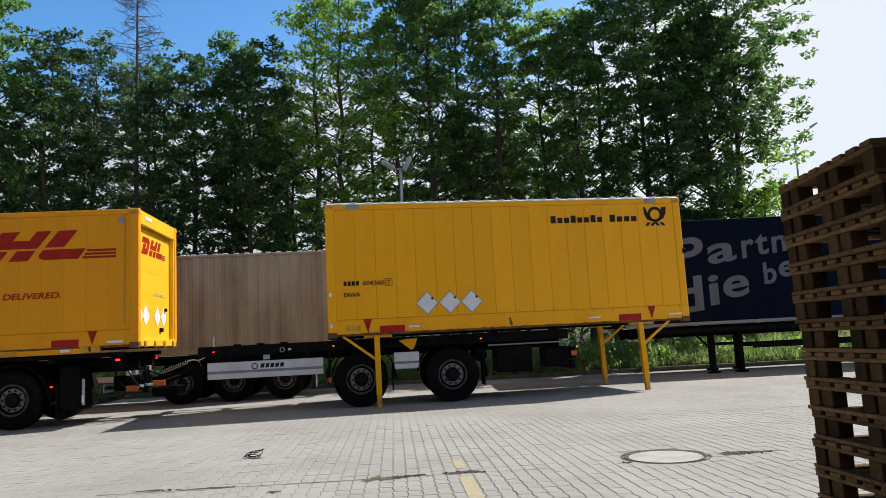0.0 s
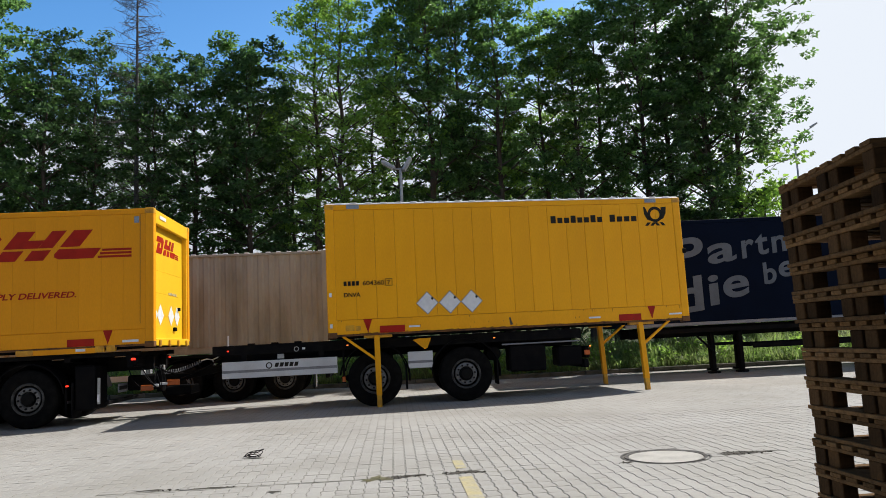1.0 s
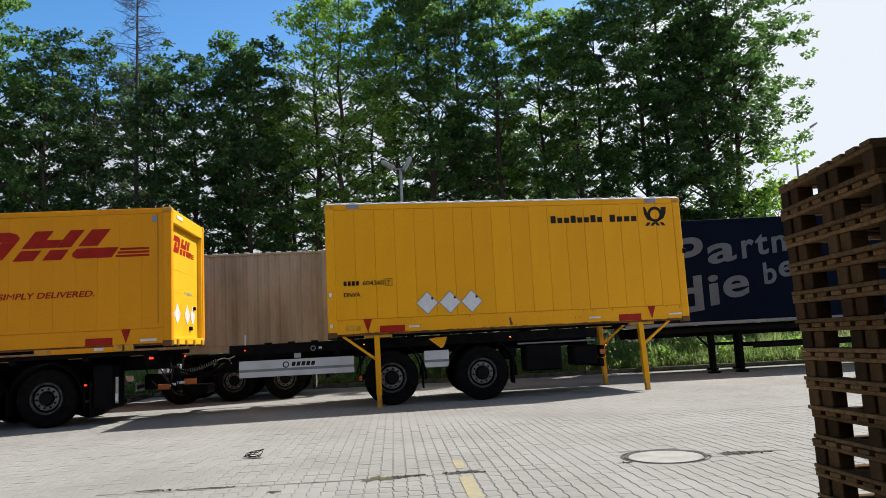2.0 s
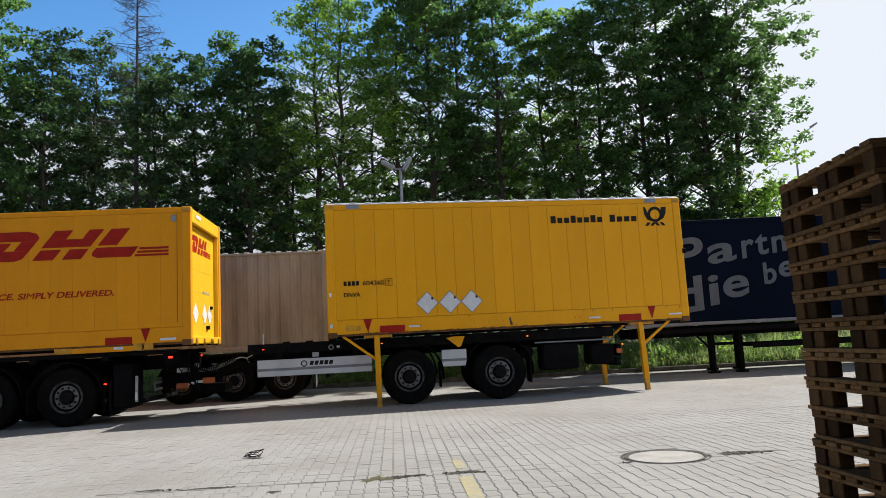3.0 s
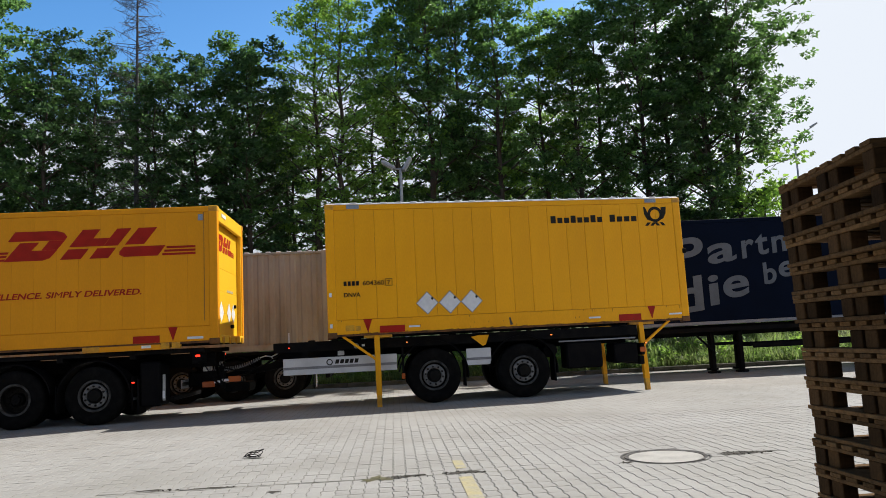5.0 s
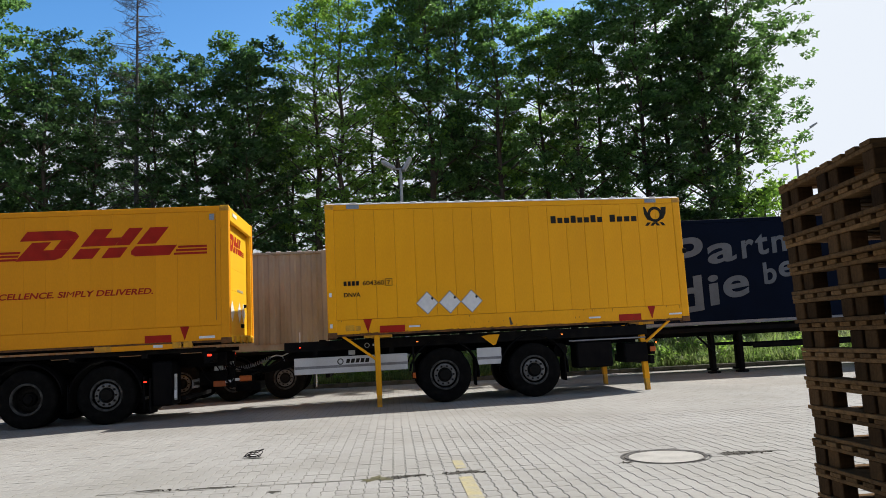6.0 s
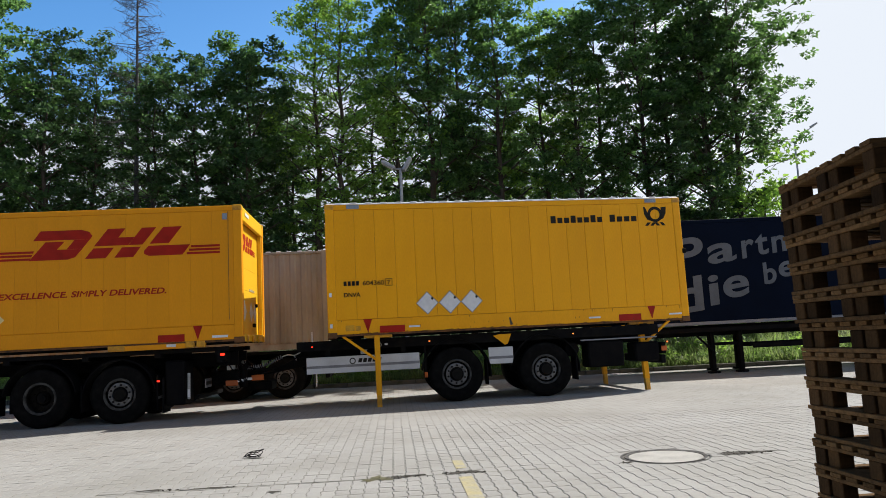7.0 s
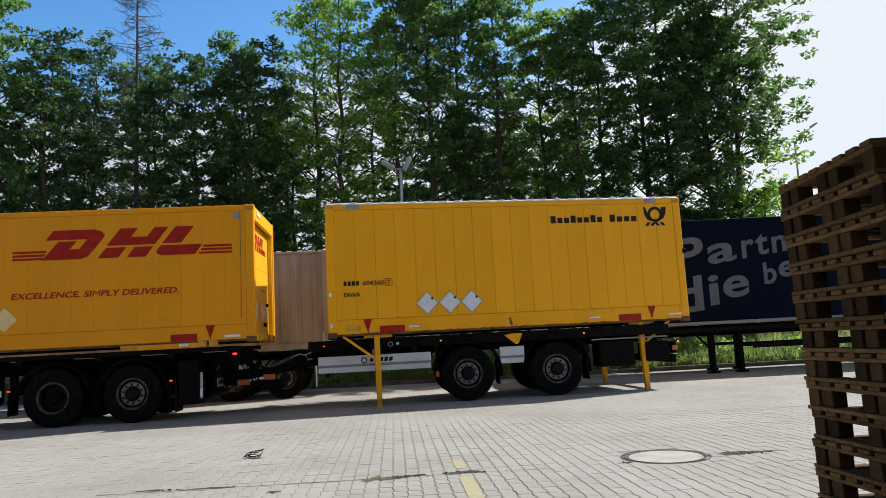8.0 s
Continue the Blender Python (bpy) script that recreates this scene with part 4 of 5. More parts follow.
def truck():
    t = thing("truck", "black truck chassis carrying a yellow swap body", "truck", TRUCK0)
    for y in (0.78, 1.62):
        part("frame_rail", one_box(-8.2, -0.25, y, y + 0.09, 0.95, 1.22, 0.008), CHASSIS, t)
    for x in (-0.5, -1.6, -2.9, -4.3, -5.6, -7.0):
        part("cross_member", one_box(x - 0.06, x + 0.06, 0.12, 2.38, 1.16, 1.30, 0.01), CHASSIS, t)
    for y in (0.12, 2.30):
        part("body_support_rail", one_box(-7.4, -0.3, y, y + 0.10, 1.235, 1.318, 0.01), CHASSIS, t)
    for x, dish in ((-2.27, False), (-3.68, True)):
        for y, s in ((0.07, -1), (2.43, 1)):
            wheel(t, x, y, 0.535, 0.53, 0.33 if not dish else 0.28, dish, s)
            if dish:
                wheel(t, x, y + (0.32 if s < 0 else -0.32), 0.535, 0.53, 0.28, False, s)
        part("axle", bar(bmesh.new(), (x, 0.15, 0.535), (x, 2.35, 0.535), 0.08, 12), CHASSIS, t)
        for y in (0.05, 2.07):
            mudguard(t, x, 0.52, y, y + 0.38, 0.64, 8, 172)
    for x in (-2.95, -4.45):
        part("mud_flap", one_box(x, x + 0.02, 0.06, 0.42, 0.25, 0.75), PLASTIC, t)
    for x in (-1.60,):
        part("mud_flap", one_box(x, x + 0.02, 0.06, 0.42, 0.22, 0.85), PLASTIC, t)
        part("flap_print", one_box(x + 0.021, x + 0.026, 0.10, 0.36, 0.42, 0.47), GREY, t, "pale bar in place of lettering")
    part("tank", one_box(-6.2, -4.75, 0.06, 0.62, 0.42, 1.02, 0.06), CHASSIS, t)
    part("side_guard", one_box(-6.6, -4.55, 0.03, 0.06, 0.60, 0.72, 0.01), ALU, t, "aluminium side rail")
    # added black box, put here for the darkness behind the mud flap
    part("dark_filler_box", one_box(-1.46, -1.10, 0.10, 0.75, 0.28, 1.10, 0.03), PLASTIC, t)
    lamp(t, "side_marker", -1.56, 0.04, 0.74, 0.032, 0.018, REDGLOW, "lit red side marker")
    lamp(t, "side_marker", -4.42, 0.03, 0.70, 0.032, 0.018, REDGLOW, "lit red side marker")
    # rear cross bar with lamps and plate
    part("rear_beam", one_box(-0.52, -0.40, 0.10, 2.40, 1.02, 1.22, 0.015), CHASSIS, t)
    part("tail_lamp_unit", one_box(-0.46, -0.34, 0.10, 0.42, 1.06, 1.20, 0.015), PLASTIC, t)
    part("tail_lamp", one_box(-0.45, -0.37, 0.085, 0.13, 1.15, 1.19, 0.008), REDGLOW, t, "lit red tail lamp")
    part("tail_lamp", one_box(-0.45, -0.37, 2.33, 2.36, 1.15, 1.19, 0.008), REDGLOW, t, "lit red tail lamp")
    part("underrun_bar", one_box(-0.95, -0.87, 0.20, 2.25, 0.36, 0.44, 0.012), CHASSIS, t, "dusty black underrun bar")
    part("plate", one_box(-0.845, -0.83, 0.55, 1.07, 0.55, 0.72, 0.006), GREY, t, "dusty number plate with a plain bar")
    part("plate_bar", one_box(-0.828, -0.822, 0.60, 1.02, 0.60, 0.67), BLACKFILM, t)
    part("underrun_bracket", one_box(-1.06, -1.01, 0.12, 0.16, 0.38, 0.86, 0.008), GALV, t, "striped galvanised underrun bracket")
    part("rear_mud_flap", one_box(-1.50, -1.47, 0.06, 0.5, 0.16, 0.80, 0.004), PLASTIC, t)
    part("reflector_strip", one_box(-1.056, -1.014, 0.110, 0.1185, 0.42, 0.56), WHITEFILM, t, "white reflective strip")
    for k in range(3):
        last, bm = None, bmesh.new()
        for i in range(12):
            s = i / 11
            pt = Vector((-0.42 + 0.35 * math.sin(s * 2.4 + k), 0.55 + 0.16 * k, 1.02 - 0.42 * math.sin(math.pi * s)))
            if last:
                bar(bm, last, pt, 0.011, 6)
            last = pt
        part("air_hose", bm, PLASTIC, t, smooth=True)
    part("coupling", one_box(-0.85, -0.30, 1.1, 1.4, 0.55, 0.85, 0.03), CHASSIS, t)
    part("coupling_jaw", bar(bmesh.new(), (-0.24, 1.25, 0.50), (-0.24, 1.25, 0.92), 0.09, 12), CHASSIS, t)
    for k in range(3):
        part("air_coupling", one_box(-0.44, -0.36, 0.60 + 0.18 * k, 0.68 + 0.18 * k, 0.86, 0.95, 0.01), GALV, t)
    return t


def trailer():
    t = thing("trailer", "empty black swap body trailer with silver side guards", "trailer", TRAILER0)
    for y in (0.62, 1.66):
        part("frame_rail", one_box(-4.95, 2.35, y, y + 0.10, 0.98, 1.26, 0.01), CHASSIS, t)
    for x in (-4.85, -3.6, -2.4, -0.9, 0.75, 1.75, 2.3):
        part("cross_member", one_box(x - 0.07, x + 0.07, 0.04, 2.36, 1.16, 1.275, 0.01), CHASSIS, t)
    for y in (0.03, 2.28):
        part("side_beam", one_box(-4.95, 2.4, y, y + 0.09, 1.13, 1.325, 0.01), CHASSIS, t)
    for x in (0.0, -1.81):
        for y, s in ((-0.02, -1), (2.42, 1)):
            wheel(t, x, y, 0.54, 0.535, 0.38, False, s)
        part("axle", bar(bmesh.new(), (x, 0.15, 0.54), (x, 2.25, 0.54), 0.07, 12), CHASSIS, t)
        for y in (-0.03, 2.03):
            mudguard(t, x, 0.55, y, y + 0.42, 0.68, -8, 172)
        part("suspension_arm", one_box(x - 0.6, x + 0.2, 0.62, 0.74, 0.50, 0.62, 0.02), CHASSIS, t)
        part("air_bag", bar(bmesh.new(), (x + 0.25, 0.68, 0.58), (x + 0.25, 0.68, 1.0), 0.13, 14), RUBBER, t)
    g = part("side_guard", one_box(-4.76, -2.54, -0.02, 0.02, 0.69, 1.01, 0.008), ALU, t, "silver aluminium side guard panel")
    part("guard_groove", one_box(-4.755, -2.545, -0.026, -0.0205, 0.795, 0.845), GREY, g)
    for k in range(5):
        part("maker_bar", slab(bmesh.new(), rect(-3.755 + 0.094 * k, -3.685 + 0.094 * k, 0.875, 0.955, 0.02), -0.026, -0.0215), BLACKFILM, g, "black bar in place of maker lettering")
    part("maker_ring", lathe(bmesh.new(), [(0.062, 0), (0.042, 0), (0.042, 0.004), (0.062, 0.004)], 24, True), BLACKFILM, g, m=pose(-3.86, -0.026, 0.91))
    part("guard_bracket", one_box(-4.4, -4.3, 0.02, 0.06, 0.75, 1.14), CHASSIS, t)
    part("guard_bracket", one_box(-2.9, -2.8, 0.02, 0.06, 0.75, 1.14), CHASSIS, t)
    g = part("side_guard", one_box(-1.15, -0.655, -0.02, 0.02, 0.70, 1.03, 0.008), ALU, t, "short silver side guard panel")
    part("guard_groove", one_box(-1.145, -0.66, -0.026, -0.0205, 0.80, 0.85), GREY, g)
    part("warning_plate", slab(bmesh.new(), [(-1.04, 1.26), (-0.98, 1.21), (-0.81, 1.07), (-0.75, 1.09), (-0.67, 1.285), (-0.9, 1.285)], -0.01, 0.0), YELLOW, t, "yellow triangular plate")
    part("tool_box", one_box(0.90, 1.64, 0.02, 0.55, 0.52, 1.05, 0.03), PLASTIC, t, "black plastic tool box")
    part("air_tank", bar(bmesh.new(), (0.60, 0.15, 0.90), (0.60, 0.75, 0.90), 0.14, 16), CHASSIS, t)
    part("rear_box", one_box(1.90, 2.40, 0.05, 0.6, 0.58, 0.98, 0.03), PLASTIC, t)
    part("box_rail", one_box(0.75, 2.35, 0.0, 0.04, 1.06, 1.09, 0.008), GREY, t)
    part("mud_flap", one_box(0.62, 0.65, -0.02, 0.38, 0.30, 0.85), PLASTIC, t)
    part("mud_flap", one_box(-1.20, -1.17, 0.02, 0.38, 0.30, 0.80), PLASTIC, t)
    part("rear_bumper", one_box(2.42, 2.52, 0.05, 2.35, 0.53, 0.70, 0.015), CHASSIS, t)
    part("rear_lamp_panel", one_box(2.46, 2.54, 0.05, 0.42, 0.72, 0.96, 0.015), PLASTIC, t)
    part("rear_lamp", one_box(2.44, 2.56, 0.04, 0.07, 0.78, 0.88, 0.01), ORANGE, t, "orange and red rear lamp")
    part("rear_lamp", one_box(2.54, 2.56, 0.08, 0.38, 0.76, 0.90, 0.01), RED, t)
    for x, mt in ((-4.64, REDGLOW), (-2.33, AMBERGLOW), (0.60, AMBERGLOW)):
        lamp(t, "side_marker", x, -0.02, 1.22, 0.022, 0.014, mt, "small lit side marker")
    lamp(t, "side_marker", 2.55, -0.02, 0.96, 0.02, 0.02, AMBERGLOW, "small lit side marker")
    lamp(t, "side_lamp", -2.42, 0.0, 0.56, 0.04, 0.07, ORANGE, "orange side lamp on a bracket")
    part("lamp_bracket", one_box(-2.44, -2.40, 0.02, 0.05, 0.55, 1.14), CHASSIS, t)
    # corner locks and rings
    for x in (-4.2, -3.75, -3.3, -1.4, 0.9, 2.1):
        part("twist_lock", one_box(x - 0.07, x + 0.07, 0.0, 0.1, 1.32, 1.352, 0.01), CHASSIS, t)
    part("tie_ring", lathe(bmesh.new(), [(0.05, 0), (0.036, 0), (0.036, 0.012), (0.05, 0.012)], 20, True), GALV, t, m=pose(-3.33, 0.012, 1.20))
    part("label_plate", one_box(-3.22, -3.16, 0.016, 0.028, 1.185, 1.225), WHITEFILM, t)
    part("grey_plate", one_box(-3.70, -3.57, 0.0, 0.03, 1.03, 1.12, 0.004), GALV, t)
    part("white_post", one_box(-4.65, -4.63, 0.0, 0.03, 1.32, 1.52), WHITEFILM, t)
    # drawbar with coiled hoses and orange marker boards
    for y in (0.85, 1.45):
        part("drawbar_beam", square_bar(bmesh.new(), (-4.8, y, 0.92), (-6.35, 1.15, 0.66), 0.10, 0.14), CHASSIS, t)
    part("towing_eye", lathe(bmesh.new(), [(0.09, -0.03), (0.05, -0.03), (0.05, 0.03), (0.09, 0.03)], 20, True), CHASSIS, t, m=pose(-6.42, 1.15, 0.64, 90, 0, 0))
    part("drawbar_plate", one_box(-6.05, -5.55, 0.80, 1.50, 0.40, 0.58, 0.02), CHASSIS, t)
    part("support_strut", one_box(-6.15, -6.07, 0.75, 0.85, 0.55, 1.02, 0.01), GALV, t)
    for x0, x1, z in ((-6.36, -6.12, 0.60), (-5.86, -5.62, 0.68)):
        part("orange_marker", one_box(x0, x1, 0.20, 0.24, z - 0.055, z + 0.055, 0.01), ORANGE, t, "orange marker board")
    for x0, x1, z in ((-6.13, -6.02, 0.64), (-5.99, -5.83, 0.665)):
        part("white_marker", one_box(x0, x1, 0.20, 0.24, z - 0.025, z + 0.025, 0.006), WHITEFILM, t)
    part("marker_arm", square_bar(bmesh.new(), (-6.3, 0.26, 0.61), (-5.7, 0.26, 0.68), 0.03, 0.03), CHASSIS, t)
    part("marker_stay", square_bar(bmesh.new(), (-5.9, 0.26, 0.66), (-5.5, 0.95, 0.80), 0.03, 0.03), CHASSIS, t)
    bm = bmesh.new()
    pts = []
    for i in range(300):
        s = i / 299
        x = -6.4 + 1.1 * s
        z = 0.93 - 0.08 * math.sin(math.pi * s) + 0.13 * s * s
        a = s * 2 * math.pi * 24
        pts.append(Vector((x, 0.6 + 0.035 * math.cos(a), z + 0.035 * math.sin(a))))
    for p, q in zip(pts, pts[1:]):
        bar(bm, p, q, 0.008, 4)
    # grey instead of black: the glints along the coil are in the colour
    part("coiled_hose", bm, GREY, t, "coiled air hose with its pale glints put into a grey colour", smooth=True)
    bm = bmesh.new()
    bends = [Vector(p) for p in ((-5.30, 0.60, 1.06), (-5.18, 0.58, 1.09), (-5.06, 0.55, 1.07), (-4.96, 0.52, 1.11), (-4.88, 0.50, 1.17))]
    for p, q in zip(bends, bends[1:]):
        bar(bm, p, q, 0.013, 6)
    part("hose_holder", bm, GALV, t, "bent galvanised hose holder", smooth=True)
    part("hose_clip", square_bar(bmesh.new(), (-5.06, 0.55, 1.07), (-5.01, 0.52, 0.97), 0.03, 0.02), GALV, t)
    for k in range(2):
        bm = bmesh.new()
        last = None
        for i in range(14):
            s = i / 13
            p = Vector((-6.25 + 1.4 * s, 0.5 + 0.12 * k, 1.02 - 0.25 * math.sin(math.pi * s) + 0.1 * s))
            if last:
                bar(bm, last, p, 0.013, 6)
            last = p
        part("hose", bm, PLASTIC, t, smooth=True)
    return t


def corrugated(bm, x0, x1, z0, z1, y, pitch, depth):
    n = int((x1 - x0) / pitch)
    rows = []
    for i in range(n):
        a = x0 + (x1 - x0) * i / n
        p = (x1 - x0) / n
        for f, d in ((0, 0), (0.34, 0), (0.5, depth), (0.84, depth)):
            rows.append((a + p * f, y + d))
    rows.append((x1, y))
    lo = [bm.verts.new((x, yy, z0)) for x, yy in rows]
    hi = [bm.verts.new((x, yy, z1)) for x, yy in rows]
    for i in range(len(rows) - 1):
        bm.faces.new((lo[i], lo[i + 1], hi[i + 1], hi[i]))
    return bm


def parked_container():
    """Beige box on a skeletal trailer, parked along the verge."""
    place = pose(-2.95, 18.30, 0, 0, 0, 6.5)
    t = thing("container_trailer", "black skeletal trailer parked beneath a beige container", "trailer", place)
    for y in (0.75, 1.55):
        part("frame_rail", one_box(-9.0, 0.0, y, y + 0.1, 0.95, 1.16, 0.01), CHASSIS, t)
    part("side_beam", one_box(-9.0, 0.05, 0.05, 0.15, 1.10, 1.17, 0.01), CHASSIS, t)
    for x in (-1.11, -2.34, -3.58):
        for y, s in ((0.02, -1), (2.42, 1)):
            wheel(t, x, y, 0.50, 0.50, 0.36, False, s)
            ROLLERS.pop()
        part("axle", bar(bmesh.new(), (x, 0.15, 0.50), (x, 2.25, 0.50), 0.07, 12), CHASSIS, t)
        mudguard(t, x, 0.50, 0.02, 0.40, 0.57, 20, 160)
    part("mud_flap", one_box(-0.42, -0.40, 0.05, 0.4, 0.22, 0.9), PLASTIC, t)
    part("flap_edge", one_box(-0.36, -0.33, 0.05, 0.08, 0.25, 0.85), WHITEFILM, t, "white edge strip")
    part("rear_bumper", one_box(-0.12, 0.0, 0.1, 2.4, 0.45, 0.6, 0.015), CHASSIS, t)
    for x in (-0.7, -1.85, -3.1):
        part("brake_cylinder", bar(bmesh.new(), (x, 0.5, 0.62), (x + 0.28, 0.5, 0.66), 0.09, 12), CHASSIS, t)
        part("spring_hanger", one_box(x - 0.08, x + 0.08, 0.70, 0.80, 0.45, 1.0, 0.01), CHASSIS, t)
    part("side_guard", one_box(-7.2, -4.7, 0.04, 0.08, 0.62, 0.76, 0.01), ALU, t, "dull aluminium side rail")
    part("landing_gear", one_box(-7.6, -7.45, 0.2, 0.35, 0.0, 1.1, 0.01), CHASSIS, t)
    c = thing("shipping_container", "beige corrugated steel container with rust streaks on a trailer", "container", place @ Matrix.Translation((0, 0, 0.077)) @ Matrix.Scale(0.936, 4))
    bm = corrugated(bmesh.new(), -8.9, -0.12, 1.34, 3.74, 0.05, 0.278, 0.032)
    part("side_wall", bm, BROWN, c)
    part("body", one_box(-8.9, -0.1, 0.12, 2.4, 1.2, 3.76), BROWN, c)
    part("bottom_rail", one_box(-9.0, 0.02, 0.02, 0.14, 1.19, 1.345, 0.01), BROWN, c)
    part("top_rail", one_box(-9.0, 0.02, 0.02, 0.12, 3.735, 3.80, 0.01), BROWN, c)
    for x in (-9.0, -0.15):
        part("corner_post", one_box(x, x + 0.16, 0.0, 0.16, 1.2, 3.82, 0.012), BROWN, c)
    bm = bmesh.new()
    for i in range(32):
        box(bm, -8.85 + i * 0.278, -8.73 + i * 0.278, 0.03, 2.4, 3.79, 3.825, 0.008)
    part("roof_ribs", bm, ROOFWHITE, c, "sunlit pale roof ribs")


def parked_curtain_trailer():
    place = pose(4.6, 18.95, 0, 0, 0, 1.5)
    t = thing("curtain_trailer", "dark navy curtain-side trailer with grey lettering parked on its legs", "trailer", place)
    part("curtain", one_box(0.15, 13.4, 0.0, 0.06, 1.36, 3.93, 0.015), NAVY, t)
    part("body", one_box(0.0, 13.6, 0.05, 2.5, 1.30, 3.99, 0.02), NAVY, t)
    part("top_rail", one_box(0.0, 13.6, -0.01, 0.06, 3.92, 4.02, 0.01), NAVY, t)
    part("side_raved", one_box(0.0, 13.6, -0.01, 0.08, 1.27, 1.355, 0.01), GREY, t, "grey lower side rail")
    part("chassis_beam", one_box(0.3, 13.4, 0.7, 0.85, 0.98, 1.26, 0.01), CHASSIS, t)
    part("chassis_beam", one_box(0.3, 13.4, 1.65, 1.8, 0.98, 1.26, 0.01), CHASSIS, t)
    part("outrigger_rail", one_box(0.3, 13.4, 0.05, 0.12, 1.08, 1.2, 0.01), CHASSIS, t)
    for x in (2.3, 3.05):
        for y, x in ((0.35, x), (1.95, x + 0.58)):
            leg = part("landing_leg", one_box(x, x + 0.12, y, y + 0.14, 0.06, 1.2, 0.015), CHASSIS, t)
            part("foot", one_box(x - 0.07, x + 0.19, y - 0.06, y + 0.20, 0.0, 0.06, 0.015), CHASSIS, leg)
    part("leg_brace", one_box(2.4, 3.2, 0.4, 0.46, 0.72, 0.80, 0.01), CHASSIS, t)
    part("side_guard", one_box(3.3, 7.5, 0.05, 0.09, 0.62, 0.74, 0.01), CHASSIS, t)
    part("pallet_box", one_box(3.3, 6.8, 0.3, 1.0, 0.66, 0.76, 0.02), CHASSIS, t)
    part("gladhand_arm", bar(bmesh.new(), (1.9, 0.2, 1.0), (2.35, 0.25, 0.55), 0.03, 8), CHASSIS, t)
    part("crank", bar(bmesh.new(), (2.25, 0.25, 0.62), (2.05, 0.22, 0.85), 0.025, 8), CHASSIS, t)
    # slogan whose letters shrink and climb along the curtain: character, width from-to, height from-to
    for ch, x0, x1, z0, z1 in (("P", 1.45, 2.21, 2.66, 3.59), ("a", 2.31, 3.08, 2.84, 3.41), ("r", 3.23, 3.57, 2.95, 3.45), ("t", 3.60, 3.95, 3.01, 3.59), ("n", 4.04, 4.43, 3.06, 3.52),
                               ("d", 1.32, 2.10, 1.58, 2.55), ("i", 2.26, 2.53, 1.76, 2.56), ("e", 2.64, 3.33, 1.92, 2.53), ("b", 3.74, 4.08, 2.24, 2.84), ("e", 4.15, 4.58, 2.40, 2.84)):
        glyph(ch, x0, x1, z0, z1, -0.006, 0.13, GREYLETTER, t)


# ---------------------------------------------------------------- yard furniture


def flood_lamp():
    t = thing("floodlight_mast", "slim grey lamp mast with two tilted floodlights", "street lamp", pose(-1.32, 24.0, 0.3))
    part("mast", bar(bmesh.new(), (0, 0, -0.3), (0.03, 0, 6.75), 0.075, 12, 0.05), GALV, t)
    part("cross_arm", bar(bmesh.new(), (-0.25, 0, 6.72), (0.25, 0, 6.72), 0.03, 8), GALV, t)
    for x, a in ((-0.36, 32), (0.25, -58)):
        h = part("floodlight", one_box(-0.26, 0.26, -0.17, 0.17, -0.06, 0.05, 0.025), GALV, t, "flat grey floodlight head", m=pose(x, -0.05, 6.86, 0, a, 0))
        part("lens", one_box(-0.22, 0.22, -0.14, 0.14, -0.07, -0.061), WHITEFILM, h)


def street_lamp():
    t = thing("street_lamp", "tall thin double-armed street lamp", "street lamp", pose(22.45, 45.0, 0.1))
    part("mast", bar(bmesh.new(), (0, 0, -0.3), (0.1, 0, 12.45), 0.085, 10, 0.055), GALV, t)
    for p in ((-1.0, 0, 12.55), (1.4, 0, 13.45)):
        part("arm", bar(bmesh.new(), (0.1, 0, 12.4), p, 0.035, 8, 0.025), GALV, t)
        d = 1 if p[0] > 0 else -1
        part("lamp_head", bar(bmesh.new(), (p[0] - 0.2 * d, 0, p[2] - (0.12 if d > 0 else 0)), (p[0] + 0.25 * d, 0, p[2] + (0.14 if d > 0 else 0.02)), 0.085, 8, 0.05), GALV, t)


def pallet():
    """Deck boards along x over crosswise boards along y, with paired blocks between."""
    t = thing("pallet", "worn brown wooden pallet in a tall stack", "pallet", group="stack of pallets")
    deck = mesh_of("deck_board", one_box(-0.004, 1.20, 0, 0.088, 0.126, 0.148, 0.003), WOOD)
    for k in range(8):
        part("deck_board", deck, WOOD, t, m=pose(0, k * 0.1295 + 0.004, 0))
    st = mesh_of("stringer_board", one_box(0, 0.095, -0.004, 1.004, 0.106, 0.1255, 0.003), WOOD)
    bt = mesh_of("bottom_board", one_box(-0.004, 0.095, -0.004, 1.004, 0.0, 0.020, 0.003), WOOD)
    bl = mesh_of("block", one_box(0, 0.080, 0, 0.094, 0.0202, 0.1058, 0.004), WOODBLOCK_SHADED)
    for x in (0, 0.55, 1.10):
        part("stringer_board", st, WOOD, t, m=pose(x, 0, 0))
        part("bottom_board", bt, WOOD, t, m=pose(x, 0, 0))
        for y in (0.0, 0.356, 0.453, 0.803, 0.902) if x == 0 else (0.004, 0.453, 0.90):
            part("block", bl, WOODBLOCK_SHADED, t, m=pose(x + (0.004 if y in (0.0, 0.453, 0.902) else 0.016), y, 0))
    return t


def pallet_stack():
    """Thirteen pallets, each set down a little askew; the upper ones turned outwards."""
    rng = random.Random(11)
    first = pallet()
    corner = (1.892, 1.888, 1.893, 1.893, 1.907, 1.894, 1.891, 1.892, 1.873, 1.874, 1.867, 1.858, 1.863)
    for k, x in enumerate(corner):
        turn = (3.5 if k < 6 else 3.5 - 0.95 * (k - 5)) + rng.uniform(-1.0, 1.0)
        m = pose(x, 3.95, 0.0045 + k * 0.150, 0, 0, turn) @ pose(0, -1.0, 0)
        if k == 0:
            first.matrix_basis = m
        else:
            copy_thing(first, m)


